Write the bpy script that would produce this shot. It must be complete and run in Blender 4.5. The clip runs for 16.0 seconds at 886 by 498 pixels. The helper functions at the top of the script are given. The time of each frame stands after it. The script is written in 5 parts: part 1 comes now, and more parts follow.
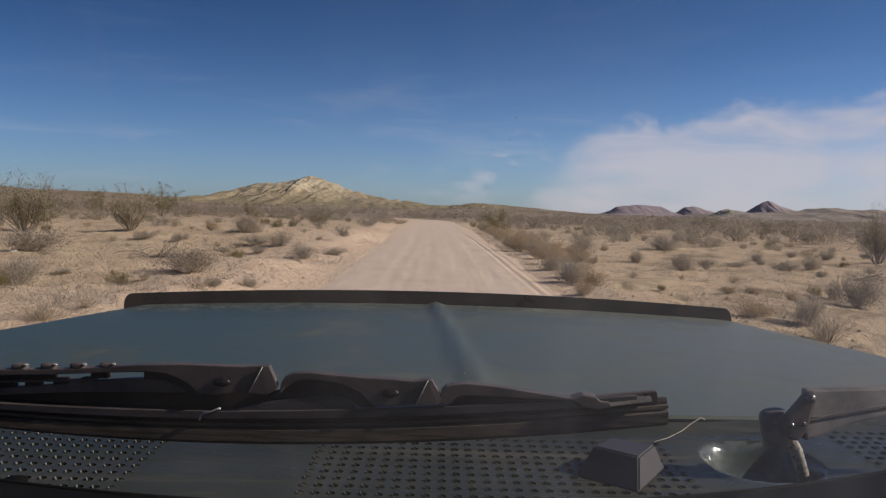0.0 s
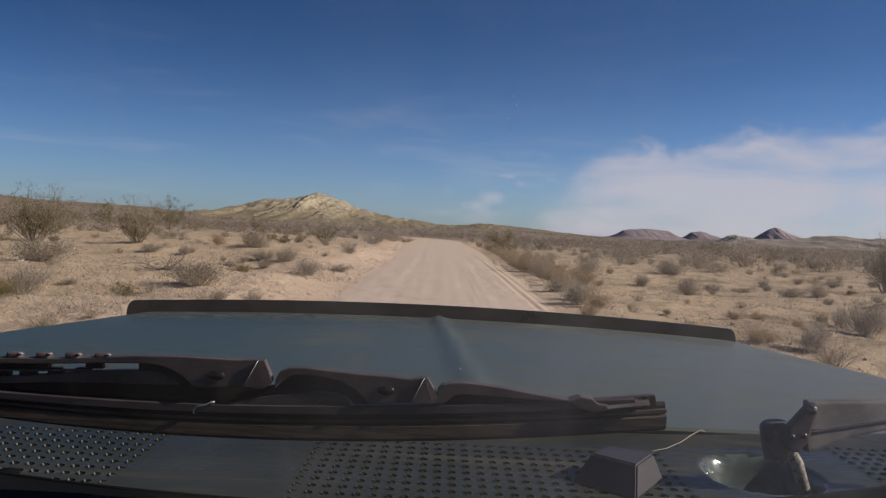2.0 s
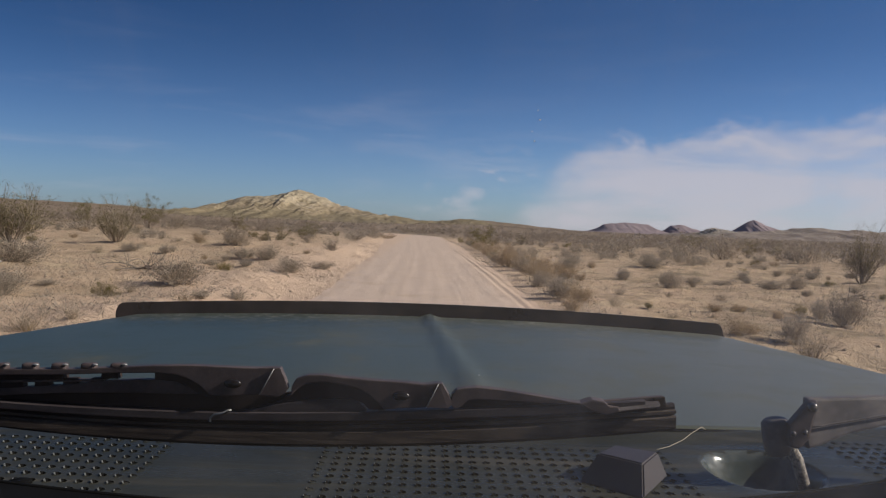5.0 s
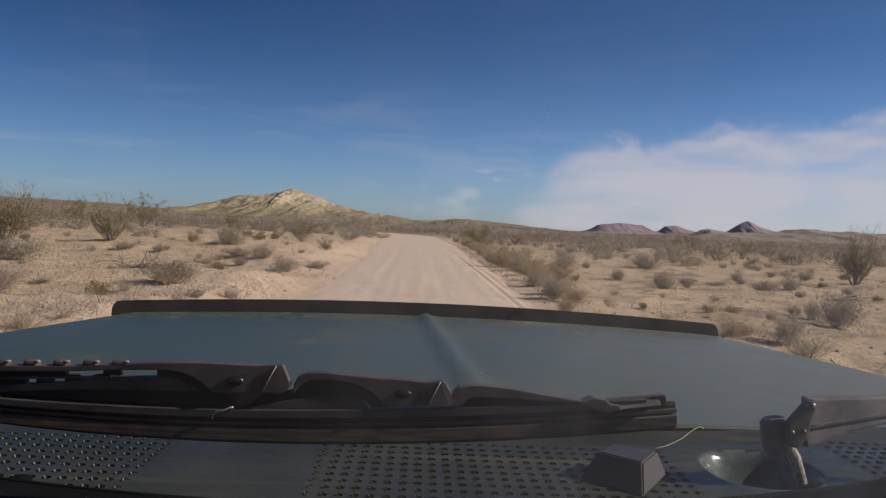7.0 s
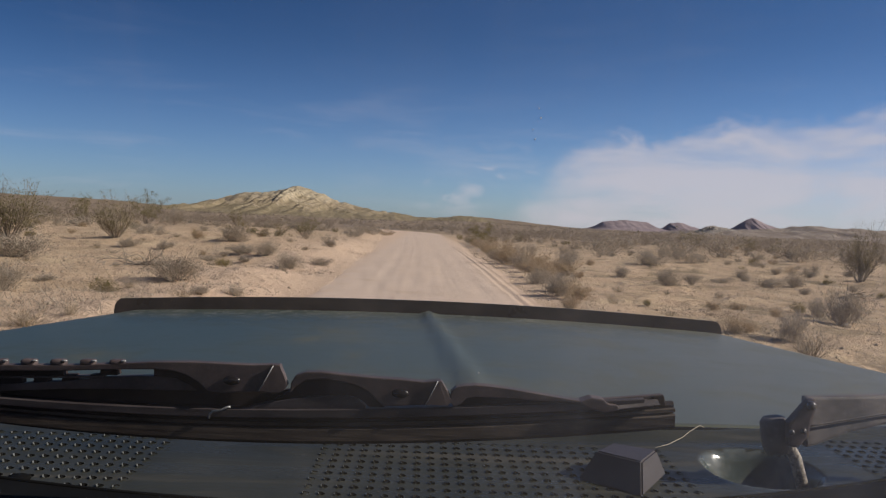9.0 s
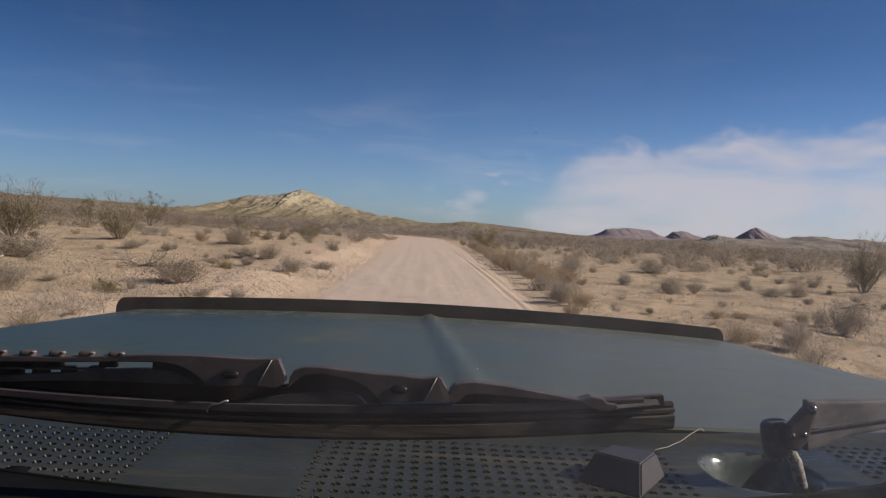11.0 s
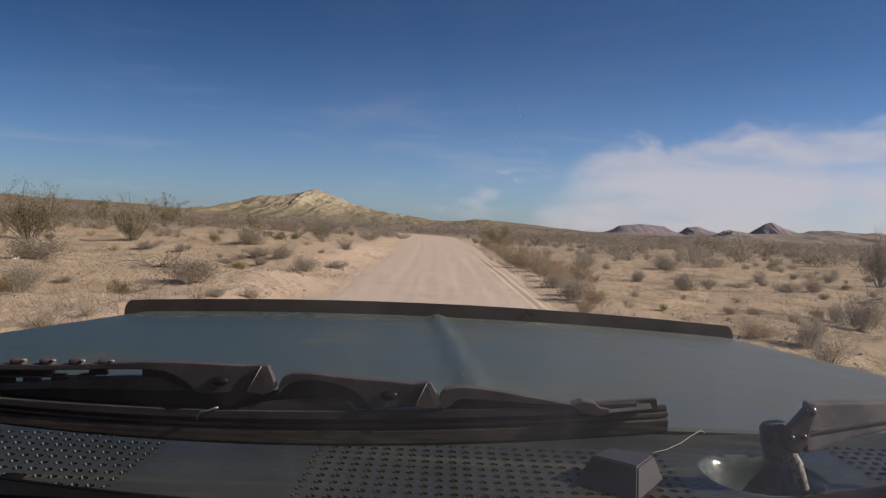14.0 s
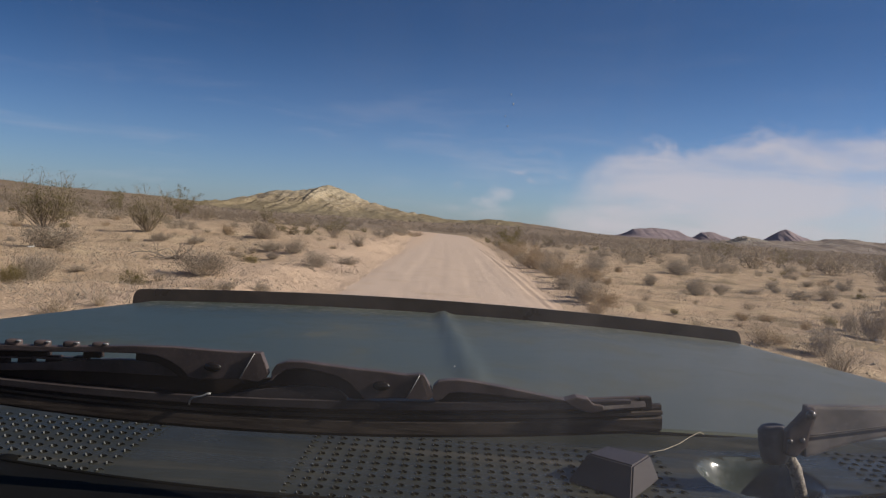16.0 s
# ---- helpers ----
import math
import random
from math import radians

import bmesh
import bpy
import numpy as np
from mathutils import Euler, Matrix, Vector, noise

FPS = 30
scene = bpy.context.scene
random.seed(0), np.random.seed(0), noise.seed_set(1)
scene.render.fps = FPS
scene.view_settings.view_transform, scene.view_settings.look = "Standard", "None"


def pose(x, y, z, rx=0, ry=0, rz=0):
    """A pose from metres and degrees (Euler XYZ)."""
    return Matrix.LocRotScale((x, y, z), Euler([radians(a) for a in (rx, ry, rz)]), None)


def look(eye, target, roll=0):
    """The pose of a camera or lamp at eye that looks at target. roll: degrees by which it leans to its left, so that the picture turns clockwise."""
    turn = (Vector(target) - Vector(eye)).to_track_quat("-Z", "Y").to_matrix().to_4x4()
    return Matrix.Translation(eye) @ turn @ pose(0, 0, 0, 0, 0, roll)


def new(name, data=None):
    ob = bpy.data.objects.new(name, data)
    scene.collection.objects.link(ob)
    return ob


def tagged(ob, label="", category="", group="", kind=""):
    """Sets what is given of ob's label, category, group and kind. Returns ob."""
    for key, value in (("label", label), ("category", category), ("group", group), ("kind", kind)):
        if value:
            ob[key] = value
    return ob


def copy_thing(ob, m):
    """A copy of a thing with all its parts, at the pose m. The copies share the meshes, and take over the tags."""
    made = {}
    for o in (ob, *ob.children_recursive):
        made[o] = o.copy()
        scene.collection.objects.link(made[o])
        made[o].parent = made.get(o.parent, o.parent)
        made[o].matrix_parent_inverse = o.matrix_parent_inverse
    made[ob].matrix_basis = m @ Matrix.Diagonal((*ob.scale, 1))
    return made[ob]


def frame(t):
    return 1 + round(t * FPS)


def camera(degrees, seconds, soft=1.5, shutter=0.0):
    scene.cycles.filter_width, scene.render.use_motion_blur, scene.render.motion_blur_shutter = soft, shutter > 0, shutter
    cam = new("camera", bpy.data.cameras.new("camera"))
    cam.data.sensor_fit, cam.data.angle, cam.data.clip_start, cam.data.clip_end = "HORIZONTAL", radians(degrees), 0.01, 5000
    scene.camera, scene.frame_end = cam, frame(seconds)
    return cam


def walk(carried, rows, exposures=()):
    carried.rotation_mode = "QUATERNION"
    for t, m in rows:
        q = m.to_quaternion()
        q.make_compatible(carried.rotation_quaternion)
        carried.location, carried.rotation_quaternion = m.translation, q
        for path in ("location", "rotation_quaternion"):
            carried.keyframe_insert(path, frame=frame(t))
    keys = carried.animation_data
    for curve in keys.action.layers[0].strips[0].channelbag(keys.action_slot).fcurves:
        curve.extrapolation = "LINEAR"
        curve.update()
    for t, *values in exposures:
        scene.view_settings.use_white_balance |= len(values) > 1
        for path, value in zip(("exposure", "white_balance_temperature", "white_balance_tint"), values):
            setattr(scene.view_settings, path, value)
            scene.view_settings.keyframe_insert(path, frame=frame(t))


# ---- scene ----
cam = camera(58.0, 16.0, soft=1.25)
PATH = [
    (0.0, pose(0.0001, 0.0010, 1.3070, 87.177, -1.586, -0.250)),
    (0.5, pose(-0.0021, -0.0006, 1.3081, 87.583, -1.604, -0.409)),
    (1.0, pose(-0.0028, -0.0004, 1.3067, 87.634, -1.899, -0.416)),
    (1.5, pose(0.0038, 0.0014, 1.3048, 87.740, -2.370, 0.171)),
    (2.0, pose(0.0043, 0.0026, 1.2950, 88.555, -2.835, 0.225)),
    (2.5, pose(-0.0025, 0.0010, 1.2952, 88.610, -2.399, -0.380)),
    (3.0, pose(-0.0061, -0.0007, 1.3024, 87.993, -2.040, -0.675)),
    (3.5, pose(-0.0078, -0.0011, 1.3010, 88.152, -2.157, -0.798)),
    (4.0, pose(-0.0095, -0.0019, 1.2998, 88.494, -2.293, -0.915)),
    (6.5, pose(-0.0172, -0.0041, 1.3019, 87.980, -2.217, -1.492)),
    (7.0, pose(-0.0175, -0.0043, 1.2996, 88.309, -2.510, -1.485)),
    (7.5, pose(-0.0166, -0.0042, 1.3018, 88.116, -2.332, -1.432)),
    (8.0, pose(-0.0158, -0.0037, 1.2993, 88.368, -2.434, -1.370)),
    (8.5, pose(-0.0149, -0.0029, 1.2994, 88.100, -2.506, -1.288)),
    (9.0, pose(-0.0138, -0.0029, 1.3009, 88.087, -2.485, -1.198)),
    (11.5, pose(-0.0109, -0.0014, 1.2953, 88.518, -3.348, -0.870)),
    (12.0, pose(-0.0071, -0.0007, 1.2982, 88.391, -3.161, -0.584)),
    (12.5, pose(-0.0051, -0.0002, 1.3011, 88.018, -2.742, -0.481)),
    (13.0, pose(-0.0030, 0.0013, 1.2991, 87.833, -2.448, -0.383)),
    (13.5, pose(-0.0011, 0.0008, 1.2997, 88.263, -2.403, -0.246)),
    (14.0, pose(0.0008, 0.0011, 1.2999, 88.290, -2.637, -0.050)),
    (14.5, pose(0.0031, 0.0020, 1.2991, 88.130, -3.175, 0.218)),
    (15.0, pose(0.0060, 0.0035, 1.2920, 88.478, -3.767, 0.500)),
    (15.5, pose(0.0066, 0.0031, 1.2924, 88.658, -4.064, 0.605)),
    (16.0, pose(0.0097, 0.0035, 1.2963, 88.154, -4.026, 0.877)),
]
walk(cam, PATH, [(0.0, 0.02, 6500, 10), (4.0, 0.0, 6500, 10), (9.0, 0.06, 6580, 10), (12.0, 0.06, 6600, 10), (16.0, 0.07, 6680, 10)])

# ---- world, sun, exposure ----
SUN_EL, SUN_AZ = radians(32), radians(95)      # azimuth clockwise from straight ahead (+y)
world = bpy.data.worlds.new("desert_sky")
scene.world = world
world.use_nodes = True


class Nodes:
    """Short-hand to wire up shader nodes."""

    def __init__(self, tree):
        self.tree = tree
        tree.nodes.clear()

    def add(self, kind):
        return self.tree.nodes.new(kind)

    def link(self, a, b):
        self.tree.links.new(a, b)

    def put(self, socket, value):
        if isinstance(value, bpy.types.NodeSocket):
            self.link(value, socket)
        else:
            socket.default_value = value

    def math(self, op, a, b=0.0, c=0.0):
        n = self.add("ShaderNodeMath")
        n.operation = op
        for s, v in zip(n.inputs, (a, b, c)):
            self.put(s, v)
        return n.outputs[0]

    def smooth(self, v, lo, hi, a=0.0, b=1.0):
        n = self.add("ShaderNodeMapRange")
        n.interpolation_type = "SMOOTHSTEP"
        for s, x in zip(n.inputs, (v, lo, hi, a, b)):
            self.put(s, x)
        return n.outputs[0]

    def noise(self, vec, scale, detail=4.0, rough=0.55, distort=0.0):
        n = self.add("ShaderNodeTexNoise")
        self.link(vec, n.inputs["Vector"])
        n.inputs["Scale"].default_value = scale
        n.inputs["Detail"].default_value = detail
        n.inputs["Roughness"].default_value = rough
        n.inputs["Distortion"].default_value = distort
        return n.outputs["Fac"]

    def scaled(self, vec, s):
        n = self.add("ShaderNodeMapping")
        self.link(vec, n.inputs["Vector"])
        n.inputs["Scale"].default_value = s
        return n.outputs["Vector"]

    def mix(self, fac, a, b, blend="MIX"):
        n = self.add("ShaderNodeMix")
        n.data_type, n.blend_type = "RGBA", blend
        self.put(n.inputs[0], fac)
        for s, v in ((n.inputs[6], a), (n.inputs[7], b)):
            self.put(s, v if isinstance(v, bpy.types.NodeSocket) else (*v, 1.0))
        return n.outputs[2]


def make_sky():
    k = Nodes(world.node_tree)
    sky = k.add("ShaderNodeTexSky")
    sky.sky_type, sky.sun_disc = "NISHITA", False
    sky.sun_elevation, sky.sun_rotation = SUN_EL, SUN_AZ
    sky.altitude, sky.air_density, sky.dust_density, sky.ozone_density = 900.0, 1.0, 0.6, 2.0
    d = k.add("ShaderNodeTexCoord").outputs["Generated"]
    xyz = k.add("ShaderNodeSeparateXYZ")
    k.link(d, xyz.inputs[0])
    az = k.math("ARCTAN2", xyz.outputs[0], xyz.outputs[1])
    el = k.math("ARCSINE", xyz.outputs[2])
    # a broad bank of thin cloud low in the sky, ragged along its top and its sloping end
    puffs = k.noise(k.scaled(d, (1.0, 1.0, 1.7)), 13.0, 9.0, 0.60, 0.3)
    streaks = k.noise(k.scaled(d, (1.0, 1.0, 4.5)), 4.2, 7.0, 0.6, 0.5)
    rag = k.math("MULTIPLY_ADD", puffs, 0.085, -0.0425)
    top = k.math("ADD", k.math("MULTIPLY_ADD", az, 0.125, 0.088), rag)
    body = k.smooth(k.math("SUBTRACT", top, el), -0.004, 0.026)
    end = k.math("SUBTRACT", az, k.math("MULTIPLY_ADD", el, 1.05, 0.092))
    side = k.smooth(k.math("ADD", end, k.math("MULTIPLY", rag, 1.5)), -0.030, 0.060)
    thick = k.smooth(streaks, 0.36, 0.60, 0.46, 1.0)
    bank = k.math("MULTIPLY", k.math("MULTIPLY", body, side), thick)
    # loose cloudlets before its end
    near_end = k.math("MULTIPLY", k.smooth(az, -0.04, 0.03), k.smooth(az, 0.10, 0.17, 1.0, 0.0))
    lofty = k.math("MULTIPLY", k.smooth(el, 0.0, 0.03), k.smooth(el, 0.07, 0.11, 1.0, 0.0))
    flecks = k.smooth(k.noise(k.scaled(d, (1.0, 1.0, 2.2)), 17.0, 6.0, 0.55, 0.3), 0.50, 0.68, 0.0, 0.45)
    loose = k.math("MULTIPLY", k.math("MULTIPLY", near_end, lofty), flecks)
    wisps = k.math("MULTIPLY", k.smooth(k.noise(k.scaled(d, (1.0, 1.0, 7.0)), 4.5, 6.0, 0.6, 0.4), 0.50, 0.80), 0.25)
    low = k.smooth(el, 0.03, 0.20, 1.0, 0.12)
    cover = k.math("MAXIMUM", k.math("MULTIPLY", bank, 0.80), k.math("MAXIMUM", loose, k.math("MULTIPLY", wisps, low)))
    back = k.add("ShaderNodeBackground")
    # deep clear desert air: the blue is stronger than the model's, most of all high up
    clear = k.mix(1.0, sky.outputs[0], k.mix(k.smooth(el, 0.0, 0.27), (0.69, 0.87, 1.27), (0.238, 0.428, 0.704)), "MULTIPLY")
    # the air is deeper blue away from the sun
    clear = k.mix(1.0, clear, k.mix(k.smooth(az, -0.60, 0.60), (0.74, 0.78, 0.82), (1.18, 1.18, 1.17)), "MULTIPLY")
    k.link(k.mix(cover, clear, (7.5, 7.1, 7.85)), back.inputs["Color"])
    back.inputs["Strength"].default_value = 0.0735
    out = k.add("ShaderNodeOutputWorld")
    k.link(back.outputs[0], out.inputs["Surface"])


make_sky()
sun = new("sun", bpy.data.lights.new("sun", "SUN"))
sun.data.energy, sun.data.angle, sun.data.color = 4.7, radians(0.53), (1.0, 0.93, 0.83)
SUN_DIR = Vector((math.sin(SUN_AZ) * math.cos(SUN_EL), math.cos(SUN_AZ) * math.cos(SUN_EL), math.sin(SUN_EL)))
sun.matrix_world = look(SUN_DIR * 50, (0, 0, 0))

# ---- materials ----


def material(name, build, rough=0.8, metal=0.0, spec=0.3):
    """A Principled material; build(k, coordinates) gives its colour and, if any, a bump height, its depth in metres and a roughness."""
    m = bpy.data.materials.new(name)
    m.use_nodes = True
    k = Nodes(m.node_tree)
    bsdf = k.add("ShaderNodeBsdfPrincipled")
    out = k.add("ShaderNodeOutputMaterial")
    k.link(bsdf.outputs[0], out.inputs["Surface"])
    bsdf.inputs["Roughness"].default_value = rough
    bsdf.inputs["Metallic"].default_value = metal
    bsdf.inputs["Specular IOR Level"].default_value = spec
    got = build(k, k.add("ShaderNodeTexCoord").outputs["Object"])
    colour, height, depth, gloss = (tuple(got) + (None,) * 4)[:4] if isinstance(got, tuple) and not isinstance(got[0], float) else (got, None, None, None)
    k.put(bsdf.inputs["Base Color"], colour if isinstance(colour, bpy.types.NodeSocket) else (*colour, 1.0))
    if height is not None:
        bump = k.add("ShaderNodeBump")
        bump.inputs["Distance"].default_value = depth
        bump.inputs["Strength"].default_value = 1.0
        k.link(height, bump.inputs["Height"])
        k.link(bump.outputs[0], bsdf.inputs["Normal"])
    if gloss is not None:
        k.put(bsdf.inputs["Roughness"], gloss)
    return m


def sand(k, p):
    broad = k.noise(p, 0.11, 4.0, 0.6)
    mid = k.noise(p, 0.9, 5.0, 0.65)
    fine = k.noise(p, 9.0, 6.0, 0.7)
    grit = k.noise(p, 60.0, 3.0, 0.7)
    c = k.mix(k.smooth(broad, 0.35, 0.65), (0.595, 0.420, 0.278), (0.55, 0.392, 0.258))
    c = k.mix(k.smooth(mid, 0.42, 0.72), c, (0.62, 0.465, 0.30))
    c = k.mix(k.math("MULTIPLY", k.smooth(fine, 0.50, 0.72), 0.55), c, (0.37, 0.265, 0.155))
    c = k.mix(k.math("MULTIPLY", k.smooth(grit, 0.60, 0.75), 0.35), c, (0.22, 0.16, 0.10))
    debris = k.noise(p, 0.55, 6.0, 0.72, 0.6)
    xyz = k.add("ShaderNodeSeparateXYZ")
    k.link(p, xyz.inputs[0])
    # broken stalks and dung-coloured litter, more of it on the open side away from the bank
    strewn = k.smooth(xyz.outputs[0], 0.0, 5.0, 0.40, 1.0)
    c = k.mix(k.math("MULTIPLY", k.smooth(debris, 0.46, 0.64), strewn), c, (0.315, 0.235, 0.145))
    # reddish spoil thrown up beside the track
    beside = k.math("ADD", k.math("ABSOLUTE", k.math("ADD", xyz.outputs[0], 0.2)), k.math("MULTIPLY", k.math("SUBTRACT", mid, 0.5), 3.0))
    away = k.add("ShaderNodeVectorMath")
    away.operation = "LENGTH"
    k.link(p, away.inputs[0])
    near = k.smooth(away.outputs["Value"], 55.0, 105.0, 1.0, 0.0)
    apron = k.smooth(k.math("ADD", xyz.outputs[0], k.math("MULTIPLY", k.math("SUBTRACT", mid, 0.5), 5.0)), -6.5, -2.4, 0.0, 0.85)
    apron = k.math("MULTIPLY", apron, k.smooth(xyz.outputs[0], 0.0, 0.1, 1.0, 0.0))
    c = k.mix(k.math("MULTIPLY", near, k.math("MAXIMUM", apron, k.smooth(beside, 1.8, 4.0, 0.65, 0.0))), c, (0.61, 0.44, 0.318))
    # litter and low growth between the shrubs, denser on the far plain
    mat = k.noise(p, 0.35, 6.0, 0.7)
    grown = k.math("SUBTRACT", 1.0, k.math("MULTIPLY", near, k.smooth(beside, 2.2, 4.6, 1.0, 0.0)))
    cover = k.math("MULTIPLY", k.math("MULTIPLY", grown, k.smooth(mat, 0.24, 0.52)), k.smooth(away.outputs["Value"], 28.0, 120.0, 0.12, 0.94))
    c = k.mix(cover, c, (0.195, 0.148, 0.108))
    h = k.math("ADD", k.math("MULTIPLY", mid, 2.0), k.math("MULTIPLY_ADD", fine, 0.9, k.math("MULTIPLY", grit, 0.12)))
    return c, h, 0.08


def packed_track(k, p):
    along = k.scaled(p, (1.0, 0.10, 1.0))
    ruts = k.noise(along, 3.2, 6.0, 0.65)
    lines = k.noise(k.scaled(p, (1.0, 0.02, 1.0)), 11.0, 3.0, 0.6)
    mid = k.noise(p, 1.1, 5.0, 0.6)
    grit = k.noise(p, 30.0, 4.0, 0.7)
    c = k.mix(k.smooth(ruts, 0.35, 0.68), (0.570, 0.436, 0.342), (0.605, 0.465, 0.366))
    c = k.mix(k.math("MULTIPLY", k.smooth(lines, 0.52, 0.70), 0.18), c, (0.635, 0.48, 0.365))
    c = k.mix(k.math("MULTIPLY", k.smooth(mid, 0.5, 0.75), 0.3), c, (0.42, 0.29, 0.18))
    c = k.mix(k.math("MULTIPLY", k.smooth(grit, 0.60, 0.78), 0.3), c, (0.30, 0.21, 0.14))
    fine = k.noise(p, 5.5, 6.0, 0.7)
    c = k.mix(k.math("MULTIPLY", k.smooth(fine, 0.50, 0.70), 0.35), c, (0.44, 0.315, 0.215))
    # loose sand drifted in from the verges
    xyz = k.add("ShaderNodeSeparateXYZ")
    k.link(p, xyz.inputs[0])
    off = k.math("ADD", k.math("ABSOLUTE", k.math("ADD", xyz.outputs[0], 0.18)), k.math("MULTIPLY", k.math("SUBTRACT", mid, 0.5), 1.6))
    c = k.mix(k.smooth(off, 1.3, 2.2, 0.0, 0.9), c, (0.60, 0.435, 0.315))
    h = k.math("ADD", k.math("MULTIPLY_ADD", ruts, 0.09, k.math("MULTIPLY", fine, 0.36)), k.math("MULTIPLY_ADD", mid, 0.25, k.math("MULTIPLY_ADD", grit, 0.1, k.math("MULTIPLY", lines, 0.05))))
    return c, h, 0.07


def pale_clay(k, p):
    broad = k.noise(p, 0.028, 5.0, 0.6)
    gully = k.noise(k.scaled(p, (1.0, 0.35, 1.0)), 0.16, 6.0, 0.65)
    spots = k.noise(p, 0.38, 5.0, 0.75)
    z = k.add("ShaderNodeSeparateXYZ")
    k.link(p, z.inputs[0])
    band = k.smooth(k.math("ADD", z.outputs[2], k.math("MULTIPLY", k.math("SUBTRACT", broad, 0.5), 22.0)), 8.0, 17.0)
    c = k.mix(band, (0.32, 0.250, 0.165), (0.44, 0.365, 0.250))
    c = k.mix(k.smooth(gully, 0.50, 0.72), c, (0.48, 0.405, 0.295))
    c = k.mix(k.math("MULTIPLY", k.smooth(gully, 0.28, 0.45, 1.0, 0.0), 0.6), c, (0.25, 0.19, 0.105))
    growth = k.math("ADD", k.noise(p, 0.09, 6.0, 0.7), k.smooth(z.outputs[2], 2.0, 15.0, 0.14, -0.12))
    c = k.mix(k.math("MULTIPLY", k.smooth(growth, 0.46, 0.60), 0.75), c, (0.205, 0.165, 0.10))
    c = k.mix(k.math("MULTIPLY", k.smooth(spots, 0.50, 0.57), 0.75), c, (0.13, 0.10, 0.060))
    return c, k.math("ADD", gully, k.math("MULTIPLY", spots, 0.3)), 1.05


def brown_badland(k, p):
    gully = k.noise(k.scaled(p, (1.0, 0.4, 1.0)), 0.07, 6.0, 0.65)
    spots = k.noise(p, 0.3, 4.0, 0.7)
    c = k.mix(k.smooth(gully, 0.4, 0.65), (0.24, 0.190, 0.158), (0.345, 0.285, 0.235))
    c = k.mix(k.math("MULTIPLY", k.smooth(spots, 0.5, 0.62), 0.6), c, (0.14, 0.11, 0.075))
    return c, gully, 2.5


def scrub_slope(k, p):
    broad = k.noise(p, 0.03, 5.0, 0.6)
    spots = k.noise(p, 0.35, 5.0, 0.75)
    c = k.mix(k.smooth(broad, 0.35, 0.65), (0.215, 0.162, 0.118), (0.27, 0.205, 0.15))
    c = k.mix(k.math("MULTIPLY", k.smooth(spots, 0.50, 0.62), 0.7), c, (0.15, 0.115, 0.075))
    return c, spots, 0.8


def lava_rock(k, p):
    a = k.noise(p, 0.02, 6.0, 0.65)
    b = k.noise(k.scaled(p, (1.0, 1.0, 0.4)), 0.11, 5.0, 0.7)
    # purple-grey of the distant haze is mixed into the rock colours
    c = k.mix(k.smooth(a, 0.35, 0.65), (0.255, 0.200, 0.212), (0.31, 0.245, 0.248))
    c = k.mix(k.smooth(b, 0.48, 0.72), c, (0.295, 0.225, 0.205))
    return c, b, 1.6


def pale_rock(k, p):
    a = k.noise(p, 0.25, 6.0, 0.7)
    return k.mix(k.smooth(a, 0.35, 0.65), (0.24, 0.200, 0.165), (0.44, 0.385, 0.32)), a, 2.0


def stone(k, p):
    a = k.noise(p, 14.0, 4.0, 0.6)
    return k.mix(a, (0.22, 0.16, 0.11), (0.48, 0.38, 0.27)), a, 0.01


def twig_bark(base, tip):
    def build(k, p):
        r = k.add("ShaderNodeObjectInfo").outputs["Random"]
        island = k.add("ShaderNodeNewGeometry").outputs["Random Per Island"]
        c = k.mix(island, base, tip)
        return k.mix(k.math("MULTIPLY", r, 0.4), c, (0.16, 0.125, 0.095))
    return build


def leaves(a, b, dry):
    def build(k, p):
        r = k.add("ShaderNodeObjectInfo").outputs["Random"]
        island = k.add("ShaderNodeNewGeometry").outputs["Random Per Island"]
        c = k.mix(k.smooth(island, 0.1, 0.9), a, b)
        return k.mix(k.smooth(r, 0.35, 1.0, 0.0, 0.65), c, dry)
    return build


def leaf_material(name, a, b, dry):
    """Thin dry leaves and twig ends: they scatter light back and let some through."""
    m = bpy.data.materials.new(name)
    m.use_nodes = True
    k = Nodes(m.node_tree)
    c = leaves(a, b, dry)(k, None)
    front, through_leaf, both = k.add("ShaderNodeBsdfDiffuse"), k.add("ShaderNodeBsdfTranslucent"), k.add("ShaderNodeMixShader")
    k.link(c, front.inputs["Color"])
    k.link(c, through_leaf.inputs["Color"])
    both.inputs[0].default_value = 0.38
    k.link(front.outputs[0], both.inputs[1])
    k.link(through_leaf.outputs[0], both.inputs[2])
    k.link(both.outputs[0], k.add("ShaderNodeOutputMaterial").inputs["Surface"])
    return m


